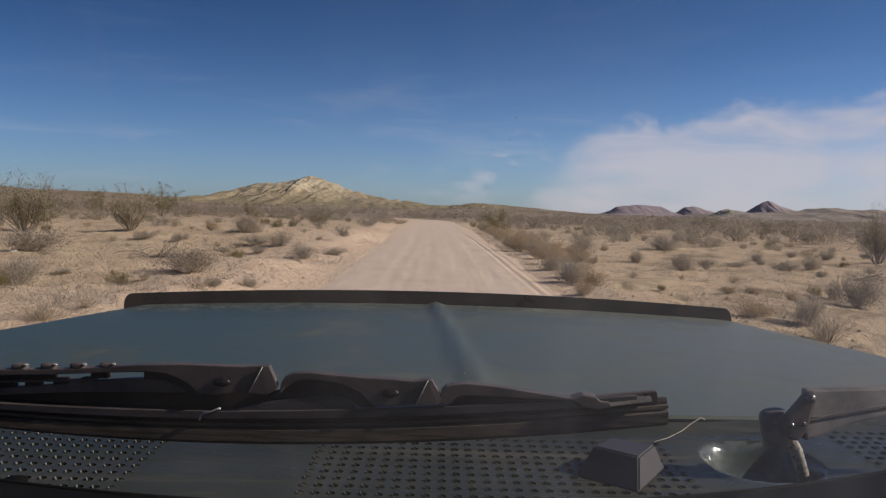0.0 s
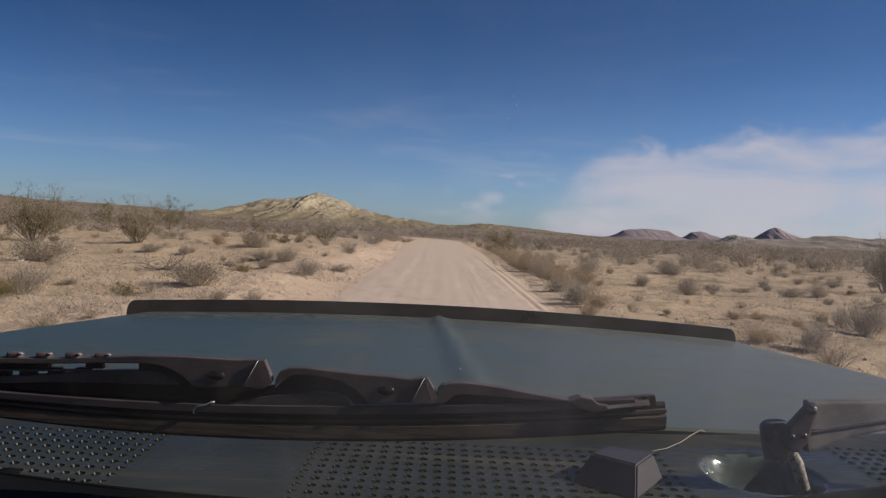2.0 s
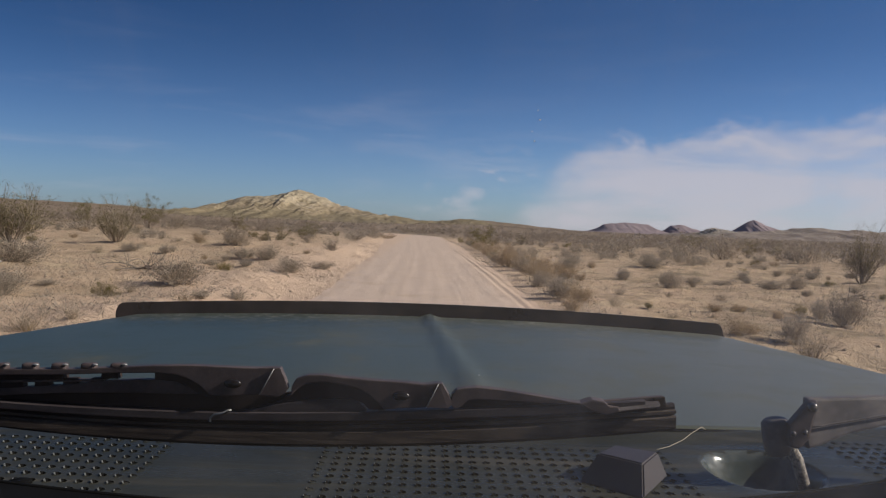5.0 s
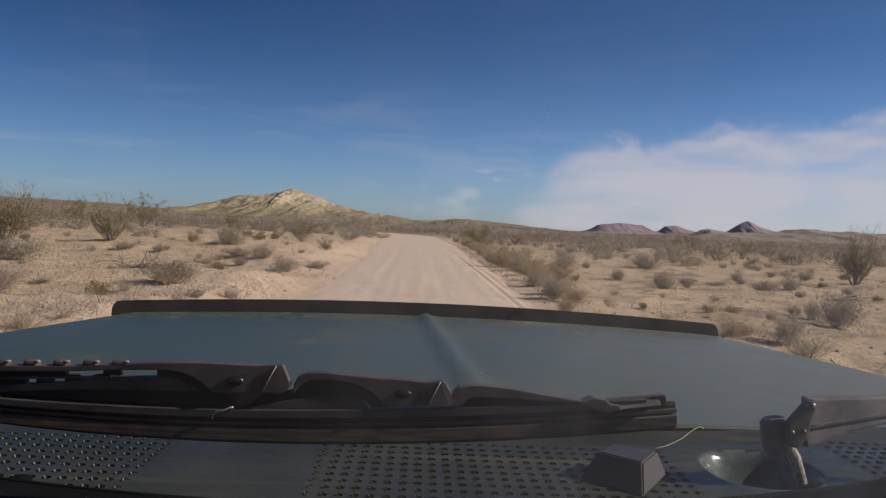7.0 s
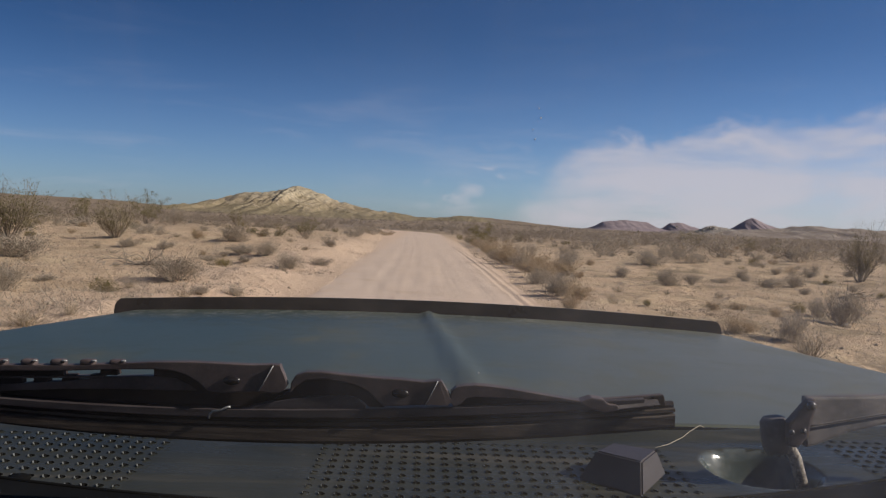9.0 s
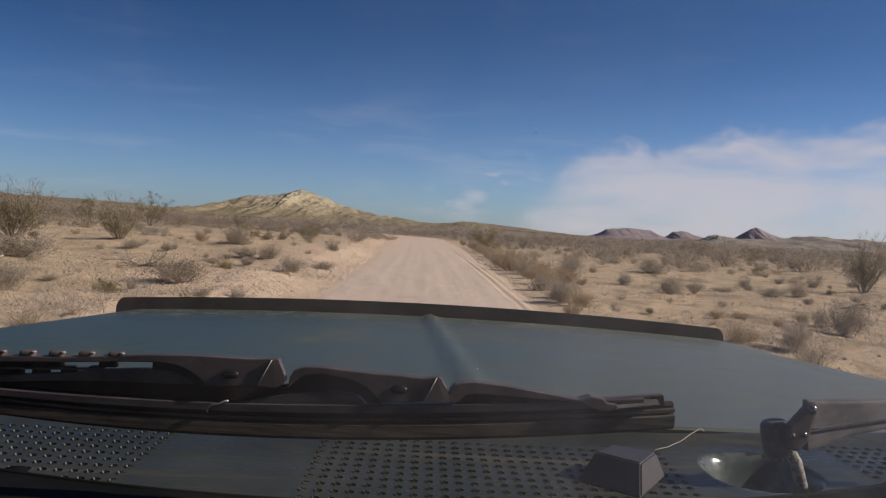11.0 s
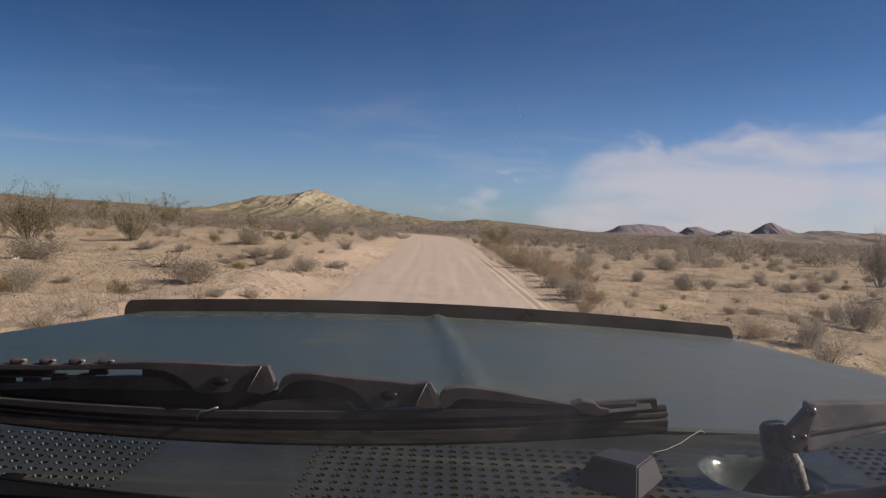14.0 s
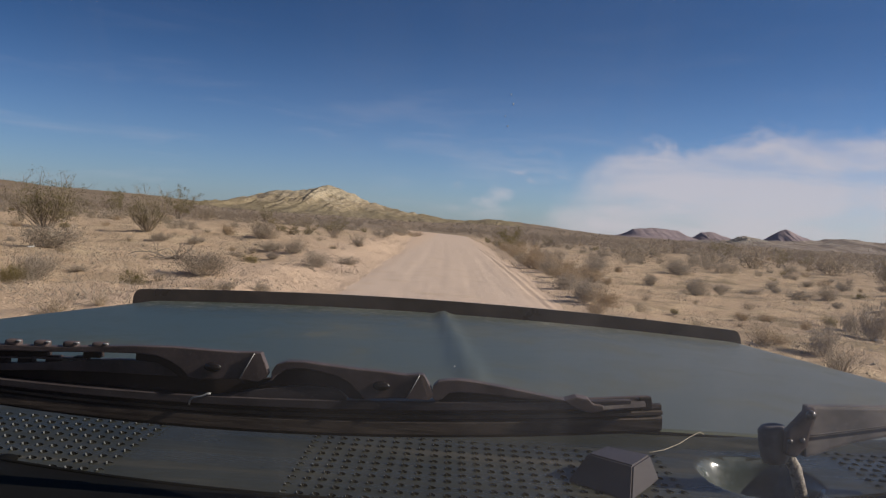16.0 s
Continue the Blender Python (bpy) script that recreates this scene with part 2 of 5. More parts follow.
def green_paint(k, p):
    dust = k.noise(p, 5.0, 6.0, 0.65, 0.4)
    film = k.noise(k.scaled(p, (1.0, 0.35, 1.0)), 26.0, 4.0, 0.6)
    speck = k.noise(p, 160.0, 2.0, 0.6)
    xyz = k.add("ShaderNodeSeparateXYZ")
    k.link(p, xyz.inputs[0])
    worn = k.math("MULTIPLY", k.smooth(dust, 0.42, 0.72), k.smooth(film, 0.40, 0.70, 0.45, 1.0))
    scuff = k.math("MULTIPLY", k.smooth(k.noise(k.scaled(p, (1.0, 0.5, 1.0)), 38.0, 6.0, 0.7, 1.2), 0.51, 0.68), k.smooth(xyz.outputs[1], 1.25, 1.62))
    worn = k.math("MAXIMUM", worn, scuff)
    # paler towards +x: the sheen on that side is put into the colour
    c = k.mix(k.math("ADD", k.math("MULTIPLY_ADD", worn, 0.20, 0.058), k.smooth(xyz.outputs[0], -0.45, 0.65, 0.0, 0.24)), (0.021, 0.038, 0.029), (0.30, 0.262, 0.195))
    c = k.mix(k.math("MULTIPLY", k.smooth(speck, 0.70, 0.78), 0.35), c, (0.30, 0.26, 0.20))
    front = k.smooth(k.math("ADD", xyz.outputs[1], k.math("MULTIPLY", k.math("SUBTRACT", dust, 0.5), 0.25)), 1.36, 1.64)
    chips = k.smooth(k.noise(k.scaled(p, (1.0, 0.6, 1.0)), 75.0, 6.0, 0.75, 1.2), 0.50, 0.62)
    c = k.mix(k.math("MULTIPLY", k.math("MULTIPLY", front, chips), 0.40), c, (0.40, 0.39, 0.36))
    gloss = k.math("MULTIPLY_ADD", worn, 0.18, 0.34)
    return c, speck, 0.00012, gloss


def vent_paint(k, p):
    broad = k.noise(p, 9.0, 5.0, 0.6)
    smear = k.noise(k.scaled(p, (0.12, 1.0, 1.0)), 34.0, 5.0, 0.65, 0.5)
    speck = k.noise(p, 260.0, 3.0, 0.65)
    c = k.mix(k.smooth(broad, 0.30, 0.75), (0.023, 0.0245, 0.0185), (0.045, 0.044, 0.034))
    c = k.mix(k.math("MULTIPLY", k.smooth(smear, 0.54, 0.72), 0.36), c, (0.115, 0.100, 0.085))
    c = k.mix(k.math("MULTIPLY", k.smooth(speck, 0.62, 0.76), 0.18), c, (0.22, 0.20, 0.17))
    return c, speck, 0.00008, k.smooth(smear, 0.4, 0.7, 0.26, 0.50)


def lightened_dish_paint(k, p):
    a = k.noise(p, 40.0, 5.0, 0.65)
    return k.mix(k.smooth(a, 0.40, 0.70), (0.050, 0.060, 0.052), (0.105, 0.108, 0.094)), a, 0.00005, k.smooth(a, 0.35, 0.7, 0.10, 0.24)


def black_plastic(k, p):
    a = k.noise(p, 22.0, 5.0, 0.65)
    g = k.noise(p, 420.0, 2.0, 0.6)
    c = k.mix(k.smooth(a, 0.40, 0.70), (0.058, 0.042, 0.041), (0.120, 0.090, 0.085))
    c = k.mix(k.math("MULTIPLY", k.smooth(k.noise(p, 900.0, 2.0, 0.6), 0.60, 0.74), 0.30), c, (0.20, 0.175, 0.16))
    c = k.mix(k.math("MULTIPLY", k.smooth(k.noise(k.scaled(p, (0.25, 1.0, 1.0)), 120.0, 4.0, 0.7), 0.52, 0.74), 0.28), c, (0.16, 0.13, 0.115))
    return c, g, 0.00010, k.smooth(a, 0.3, 0.7, 0.42, 0.62)


def cast_finish(k, p):
    a = k.noise(p, 30.0, 5.0, 0.65)
    g = k.noise(p, 520.0, 3.0, 0.65)
    c = k.mix(k.smooth(a, 0.35, 0.70), (0.085, 0.072, 0.068), (0.19, 0.16, 0.148))
    c = k.mix(k.math("MULTIPLY", k.smooth(g, 0.56, 0.72), 0.45), c, (0.26, 0.23, 0.21))
    return c, g, 0.00025, k.smooth(a, 0.3, 0.7, 0.42, 0.62)


def smooth_rail(k, p):
    a = k.noise(k.scaled(p, (0.2, 1.0, 1.0)), 60.0, 5.0, 0.65)
    c = k.mix(k.smooth(a, 0.38, 0.70), (0.040, 0.032, 0.034), (0.085, 0.070, 0.070))
    c = k.mix(k.math("MULTIPLY", k.smooth(k.noise(p, 700.0, 2.0, 0.6), 0.62, 0.74), 0.25), c, (0.22, 0.20, 0.18))
    return c, a, 0.0002, k.smooth(a, 0.3, 0.7, 0.40, 0.58)


def rubber(k, p):
    a = k.noise(k.scaled(p, (0.25, 1.0, 1.0)), 60.0, 5.0, 0.65)
    b = k.noise(k.scaled(p, (0.06, 1.0, 1.0)), 420.0, 4.0, 0.6)
    c = k.mix(k.smooth(a, 0.40, 0.70), (0.042, 0.031, 0.026), (0.115, 0.085, 0.064))
    c = k.mix(k.math("MULTIPLY", k.smooth(b, 0.48, 0.66), 0.22), c, (0.15, 0.115, 0.09))
    c = k.mix(k.math("MULTIPLY", k.smooth(k.noise(p, 900.0, 2.0, 0.6), 0.63, 0.76), 0.35), c, (0.26, 0.22, 0.18))
    return c, b, 0.0003


def smoked_acrylic(k, p):
    a = k.noise(p, 9.0, 5.0, 0.6)
    return k.mix(k.smooth(a, 0.4, 0.7), (0.050, 0.035, 0.025), (0.092, 0.066, 0.048)), a, 0.0002, k.smooth(a, 0.3, 0.7, 0.25, 0.45)


def rough_iron(k, p):
    a = k.noise(p, 300.0, 3.0, 0.7)
    return k.mix(k.smooth(a, 0.35, 0.65), (0.13, 0.105, 0.09), (0.42, 0.37, 0.32)), a, 0.001


def dry_straw(k, p):
    return k.mix(k.noise(p, 60.0), (0.28, 0.24, 0.18), (0.40, 0.34, 0.26))


def dusty_veiled_glass():
    """Clear glass with a thin film of dust that the sun lights up, graded to paint glare."""
    m = bpy.data.materials.new("dusty_veiled_glass")
    m.use_nodes = True
    k = Nodes(m.node_tree)
    p = k.add("ShaderNodeTexCoord").outputs["Object"]
    clear = k.add("ShaderNodeBsdfTransparent")
    clear.inputs["Color"].default_value = (0.97, 0.98, 0.98, 1)
    dust = k.add("ShaderNodeBsdfTranslucent")
    dust.inputs["Color"].default_value = (0.80, 0.735, 0.685, 1)
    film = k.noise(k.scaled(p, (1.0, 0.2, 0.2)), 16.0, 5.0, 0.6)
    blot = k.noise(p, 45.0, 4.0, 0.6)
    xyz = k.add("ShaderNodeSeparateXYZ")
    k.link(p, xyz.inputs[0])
    veil_side = k.smooth(xyz.outputs[0], -0.22, 0.26, 0.10, 5.6)      # veil of glare, painted stronger towards +x
    amount = k.math("MULTIPLY", veil_side, k.math("MULTIPLY_ADD", k.math("MULTIPLY", k.smooth(film, 0.35, 0.75), k.smooth(blot, 0.3, 0.7, 0.6, 1.0)), 0.014, 0.012))
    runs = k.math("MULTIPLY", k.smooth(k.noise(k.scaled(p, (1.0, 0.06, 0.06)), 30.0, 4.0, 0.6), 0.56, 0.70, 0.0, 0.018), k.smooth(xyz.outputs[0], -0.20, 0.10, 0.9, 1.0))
    veil_low = k.smooth(xyz.outputs[2], 1.235, 1.290, 1.10, 0.95)      # painted veil a little stronger low down
    amount = k.math("MULTIPLY", k.math("ADD", amount, runs), veil_low)
    both = k.add("ShaderNodeMixShader")
    k.put(both.inputs[0], amount)
    k.link(clear.outputs[0], both.inputs[1])
    k.link(dust.outputs[0], both.inputs[2])
    k.link(both.outputs[0], k.add("ShaderNodeOutputMaterial").inputs["Surface"])
    return m


M = {
    "sand": material("dry_sand", sand, 0.95, spec=0.1),
    "track": material("packed_sand_track", packed_track, 0.95, spec=0.1),
    "clay": material("pale_clay_hill", pale_clay, 0.95, spec=0.05),
    "badland": material("brown_badland", brown_badland, 0.95, spec=0.05),
    "slope": material("scrub_covered_slope", scrub_slope, 0.95, spec=0.05),
    "lava": material("dark_lava_rock", lava_rock, 0.95, spec=0.05),
    "rock": material("pale_rock", pale_rock, 0.95, spec=0.05),
    "stone": material("stone", stone, 0.9, spec=0.1),
    "bark": material("grey_twig_bark", twig_bark((0.38, 0.31, 0.235), (0.20, 0.16, 0.12)), 0.9, spec=0.1),
    "straw_twigs": material("straw_twigs", twig_bark((0.40, 0.31, 0.19), (0.24, 0.18, 0.11)), 0.9, spec=0.1),
    "grey_leaf": leaf_material("grey_dry_leaf", (0.29, 0.243, 0.188), (0.49, 0.41, 0.32), (0.38, 0.305, 0.225)),
    "olive_leaf": leaf_material("olive_leaf", (0.13, 0.115, 0.05), (0.24, 0.20, 0.095), (0.21, 0.16, 0.085)),
    "gold_leaf": leaf_material("yellow_green_leaf", (0.17, 0.135, 0.04), (0.26, 0.20, 0.07), (0.15, 0.12, 0.05)),
    "rust_leaf": leaf_material("rust_brown_leaf", (0.35, 0.25, 0.155), (0.49, 0.375, 0.25), (0.43, 0.32, 0.205)),
    "far_leaf": leaf_material("distant_scrub", (0.215, 0.172, 0.132), (0.39, 0.315, 0.24), (0.30, 0.235, 0.175)),
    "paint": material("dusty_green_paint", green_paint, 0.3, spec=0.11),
    "vent": material("dusty_vent_paint", vent_paint, 0.45, spec=0.075),
    "dish": material("lightened_green_paint", lightened_dish_paint, 0.15, spec=0.45),
    "speck": leaf_material("dried_dirt", (0.75, 0.72, 0.68), (0.85, 0.82, 0.78), (0.8, 0.76, 0.7)),
    "glass": dusty_veiled_glass(),
    "plastic": material("black_plastic", black_plastic, 0.5, spec=0.35),
    "cast": material("cast_arm_finish", cast_finish, 0.55, spec=0.35),
    "pin": material("polished_pin", lambda k, p: k.mix(k.noise(p, 300.0), (0.10, 0.09, 0.085), (0.22, 0.20, 0.19)), 0.22, 0.6, 0.5),
    "rail": material("smooth_black_rail", smooth_rail, 0.5, spec=0.35),
    # dark wiper parts, and the shade between them put into colour
    "shade": material("shade_black", lambda k, p: k.mix(k.noise(p, 80.0, 4.0), (0.022, 0.015, 0.014), (0.052, 0.037, 0.033)), 0.75, spec=0.2),
    "gloss": material("glossy_black", lambda k, p: k.mix(k.noise(p, 200.0), (0.010, 0.008, 0.008), (0.020, 0.016, 0.016)), 0.22, spec=0.5),
    # pale grey of worn metal, also used to draw sun glints
    "worn": material("worn_glint_metal", lambda k, p: k.mix(k.noise(p, 400.0, 3.0), (0.22, 0.22, 0.22), (0.42, 0.42, 0.41)), 0.38, 0.2, 0.5),
    "moulded": material("moulded_black", lambda k, p: (k.mix(k.noise(p, 60.0, 4.0), (0.026, 0.018, 0.018), (0.048, 0.036, 0.036)), k.noise(p, 900.0, 3.0, 0.6), 0.0002), 0.48, spec=0.65),
    # sun glint on the vent lips, put into a paler colour
    "lip_glint": material("lip_glint_paint", lambda k, p: k.mix(k.noise(p, 300.0, 3.0), (0.060, 0.066, 0.064), (0.20, 0.20, 0.19)), 0.30, 0.2, 0.5),
    "rubber": material("dusty_rubber", rubber, 0.7, spec=0.3),
    "acrylic": material("smoked_acrylic", smoked_acrylic, 0.3, spec=0.5),
    "iron": material("rough_iron", rough_iron, 0.6, 0.15, 0.4),
    "straw": material("dry_straw", dry_straw, 0.8),
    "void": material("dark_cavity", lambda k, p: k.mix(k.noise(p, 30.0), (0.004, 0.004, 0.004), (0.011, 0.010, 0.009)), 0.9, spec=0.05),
}

# ---- mesh helpers ----


def mesh_object(name, verts, faces, mat, parent=None, label="", smooth=False):
    me = bpy.data.meshes.new(name)
    me.from_pydata([tuple(map(float, v)) for v in verts], [], [tuple(map(int, q)) for q in faces])
    me.materials.append(mat)
    if smooth:
        me.polygons.foreach_set("use_smooth", [True] * len(me.polygons))
    me.update()
    ob = new(name, me)
    if parent is not None:
        ob.parent = parent
    if label:
        tagged(ob, label)
    return ob


def part(name, bm, mat, parent, label="", smooth=True):
    bmesh.ops.recalc_face_normals(bm, faces=bm.faces)
    me = bpy.data.meshes.new(name)
    bm.to_mesh(me)
    bm.free()
    me.materials.append(mat)
    if smooth:
        me.polygons.foreach_set("use_smooth", [True] * len(me.polygons))
    ob = new(name, me)
    ob.parent = parent
    if label:
        tagged(ob, label)
    return ob


def grid_faces(nu, nv, wrap=False):
    i = np.arange(nu - (0 if wrap else 1))[:, None]
    j = np.arange(nv - 1)[None, :]
    a, b = i * nv + j, ((i + 1) % nu) * nv + j
    return np.stack([a, b, b + 1, a + 1], -1).reshape(-1, 4)


def grid_mesh(name, X, Y, Z, mat, wrap=False, smooth=True):
    nu, nv = X.shape
    co = np.stack([X, Y, Z], -1).reshape(-1, 3)
    fs = grid_faces(nu, nv, wrap)
    me = bpy.data.meshes.new(name)
    me.vertices.add(len(co))
    me.vertices.foreach_set("co", co.astype(np.float32).ravel())
    me.loops.add(fs.size)
    me.loops.foreach_set("vertex_index", fs.astype(np.int32).ravel())
    me.polygons.add(len(fs))
    me.polygons.foreach_set("loop_start", np.arange(0, fs.size, 4, dtype=np.int32))
    me.polygons.foreach_set("use_smooth", np.full(len(fs), smooth))
    me.update(calc_edges=True)
    me.validate()
    me.materials.append(mat)
    return new(name, me)


def lattice(ix, iy, seed):
    h = (ix.astype(np.int64) * 374761393 + iy.astype(np.int64) * 668265263 + seed * 974711) & 0x7FFFFFFF
    h = ((h ^ (h >> 13)) * 1274126177) & 0x7FFFFFFF
    return ((h ^ (h >> 16)) & 0xFFFF) / 65535.0


def value_noise(x, y, seed=0):
    x, y = np.asarray(x, float), np.asarray(y, float)
    ix, iy = np.floor(x), np.floor(y)
    u, v = x - ix, y - iy
    u, v = u * u * (3 - 2 * u), v * v * (3 - 2 * v)
    ix, iy = ix.astype(np.int64), iy.astype(np.int64)
    a = lattice(ix, iy, seed) * (1 - u) + lattice(ix + 1, iy, seed) * u
    b = lattice(ix, iy + 1, seed) * (1 - u) + lattice(ix + 1, iy + 1, seed) * u
    return (a * (1 - v) + b * v) * 2 - 1


def fbm(x, y, seed=0, octaves=4, gain=0.5):
    t, amp = 0.0, 1.0
    for o in range(octaves):
        t = t + amp * value_noise(np.asarray(x) * 2 ** o, np.asarray(y) * 2 ** o, seed + o)
        amp *= gain
    return t


def step(v, lo, hi):
    t = np.clip((np.asarray(v, float) - lo) / (hi - lo), 0, 1)
    return t * t * (3 - 2 * t)


# ---- terrain ----


def road_centre(y):
    y = np.asarray(y, float)
    return 0.03 - 0.0003 * np.clip(y - 14, 0, None) ** 2 * (y < 60) - np.clip(y - 60, 0, None) * 0.028 - 0.63 * (y >= 60) - 0.012 * np.clip(y - 84, 0, None) ** 2


def road_half(y):
    y = np.asarray(y, float)
    return 1.93 + 0.0125 * np.clip(y - 14, 0, 70) + 0.12 * value_noise(y * 0.35, y * 0 + 3.0, 5)


RISE_A = (-1.2, -0.51, -0.44, -0.37, -0.31, -0.17, -0.06, 0.047, 0.083, 0.119, 0.155, 0.19, 0.26, 1.5)
RISE_H = (6.0, 4.5, 3.6, 2.6, 1.4, 0.8, 1.0, 2.0, 2.0, 1.4, 0.8, 0.3, 0.0, 0.0)


def terrain(x, y):
    """Height of the desert floor."""
    x, y = np.asarray(x, float), np.asarray(y, float)
    r = np.hypot(x, y)
    off = x - road_centre(y)
    half = road_half(y)
    left, right = -off - half, off - half
    ahead = step(y, -60, -20) * (1 - step(y, 100, 130))
    bank = (0.20 + 0.10 * fbm(y * 0.2, x * 0.2, 3, 2)) * step(left, -0.1, 1.5) * ahead
    berm = 0.03 * step(right, -0.1, 0.55) * (1 - 0.7 * step(right, 0.8, 2.4)) * ahead
    wild = step(np.maximum(left, right), 0.0, 1.2)
    rough = 0.038 * fbm(x * 0.9, y * 0.9, 11, 4, 0.6) * (1 + 0.8 * np.exp(-(left - 0.8) ** 2 * 1.5)) + 0.020 * fbm(x * 2.6, y * 2.6, 15, 4, 0.6) + 0.10 * fbm(x * 0.13, y * 0.13, 21, 3)
    bed = -0.05 * (1 - step(np.maximum(left, right), -0.25, 0.0)) * ahead
    a = np.where(y > 1, x / np.maximum(y, 1), np.sign(x) * 1.5)
    rise = np.interp(a, RISE_A, RISE_H) * step(r, 110, 500)
    rise = rise + 0.5 * fbm(x * 0.02, y * 0.02, 31, 3) * step(r, 60, 300)
    return bank + berm + rough * wild + bed + rise


def make_ground():
    az = np.concatenate([np.linspace(-0.75, 0.75, 620), np.linspace(0.75, 2 * math.pi - 0.75, 112)[1:-1]])
    r = np.concatenate([[0.02, 1.5], np.geomspace(3.0, 8.0, 20)[:-1], np.geomspace(8.0, 60.0, 240)[:-1], np.geomspace(60.0, 4600, 120)])
    A, Rr = np.meshgrid(az, r, indexing="ij")
    X, Y = np.sin(A) * Rr, np.cos(A) * Rr
    ob = grid_mesh("ground", X[::-1], Y[::-1], terrain(X, Y)[::-1], M["sand"], wrap=True)
    tagged(ob, "dry tan sandy desert floor with low banks beside a track", "ground", kind="structure")


def make_road():
    ys = np.concatenate([np.linspace(-60, 6, 40), np.linspace(6, 60, 270)[1:], np.linspace(60, 112, 60)[1:]])
    us = np.linspace(-1.06, 1.06, 121)
    Y, U = np.meshgrid(ys, us, indexing="ij")
    off = U * road_half(Y)
    X = road_centre(Y) + off
    wander = 0.10 * value_noise(Y * 0.09, Y * 0 + 1.0, 8)
    Z = 0.012 + 0.018 * (1 - U ** 2)
    for c in (-0.95, -0.30, 0.42, 1.02):
        Z = Z - 0.0040 * np.exp(-((off - c - wander) / 0.13) ** 2) + 0.0016 * np.exp(-((np.abs(off - c - wander) - 0.21) / 0.06) ** 2)
    for c, deep in ((1.58, 0.012), (1.78, 0.010), (-0.52, 0.004), (0.60, 0.004), (0.70, 0.003)):
        drift = off - c - 0.5 * wander - 0.015 * value_noise(Y * 0.3, Y * 0 + c * 7, 18)
        fade = step(value_noise(Y * 0.16, Y * 0 + c * 3, 25), -0.35, 0.25) if abs(c) < 1 else 1.0
        Z = Z + fade * (-deep * np.exp(-(drift / 0.045) ** 2) + deep * 0.4 * np.exp(-((np.abs(drift) - 0.09) / 0.04) ** 2) * (0.6 + 0.4 * value_noise(Y * 3.0, X * 2.0, 19)))
    Z = Z + 0.008 * fbm(X * 1.6, Y * 0.5, 41, 3) + 0.010 * fbm(X * 3.0, Y * 1.2, 47, 3) * step(np.abs(U), 0.6, 0.95) - 0.012 * step(np.abs(U), 0.84, 1.06)
    ob = grid_mesh("road", X.T, Y.T, Z.T, M["track"])
    tagged(ob, "pale pinkish packed sand track with faint tyre ruts", "dirt road", kind="structure")


def make_hill(name, label, xs, hs, y0, front, back, mat, rough, gully, seed, nx=150, ny=70, base=0.0):
    """A hill whose crest runs along x at the distance y0, with eroded flanks."""
    x = np.linspace(xs[0], xs[-1], nx)
    v = np.linspace(-1, 1, ny)
    Xg, V = np.meshgrid(x, v, indexing="ij")
    span = np.where(V < 0, front, back)
    scale = (xs[-1] - xs[0])
    wob = fbm(Xg / scale * 9, V * 2, seed, 3)
    Y = y0 + V * span
    crest = np.interp(Xg, xs, hs)
    flank = np.clip(1 - np.abs(V), 0, 1) ** 1.15
    cut = np.abs(fbm(Xg / scale * 14 + wob * 0.4, V * 1.3, seed + 7, 4, 0.55))
    h = crest * flank * (1 - gully * cut * np.clip(np.abs(V) * 2.2, 0, 1)) + rough * fbm(Xg / scale * 30, V * 10, seed + 20, 4, 0.6) * flank ** 0.5
    Z = base - 1.5 + h + 1.5 * np.clip(h, 0, 1)
    return tagged(grid_mesh(name, Xg, Y, Z, mat), label, "hill", kind="structure")


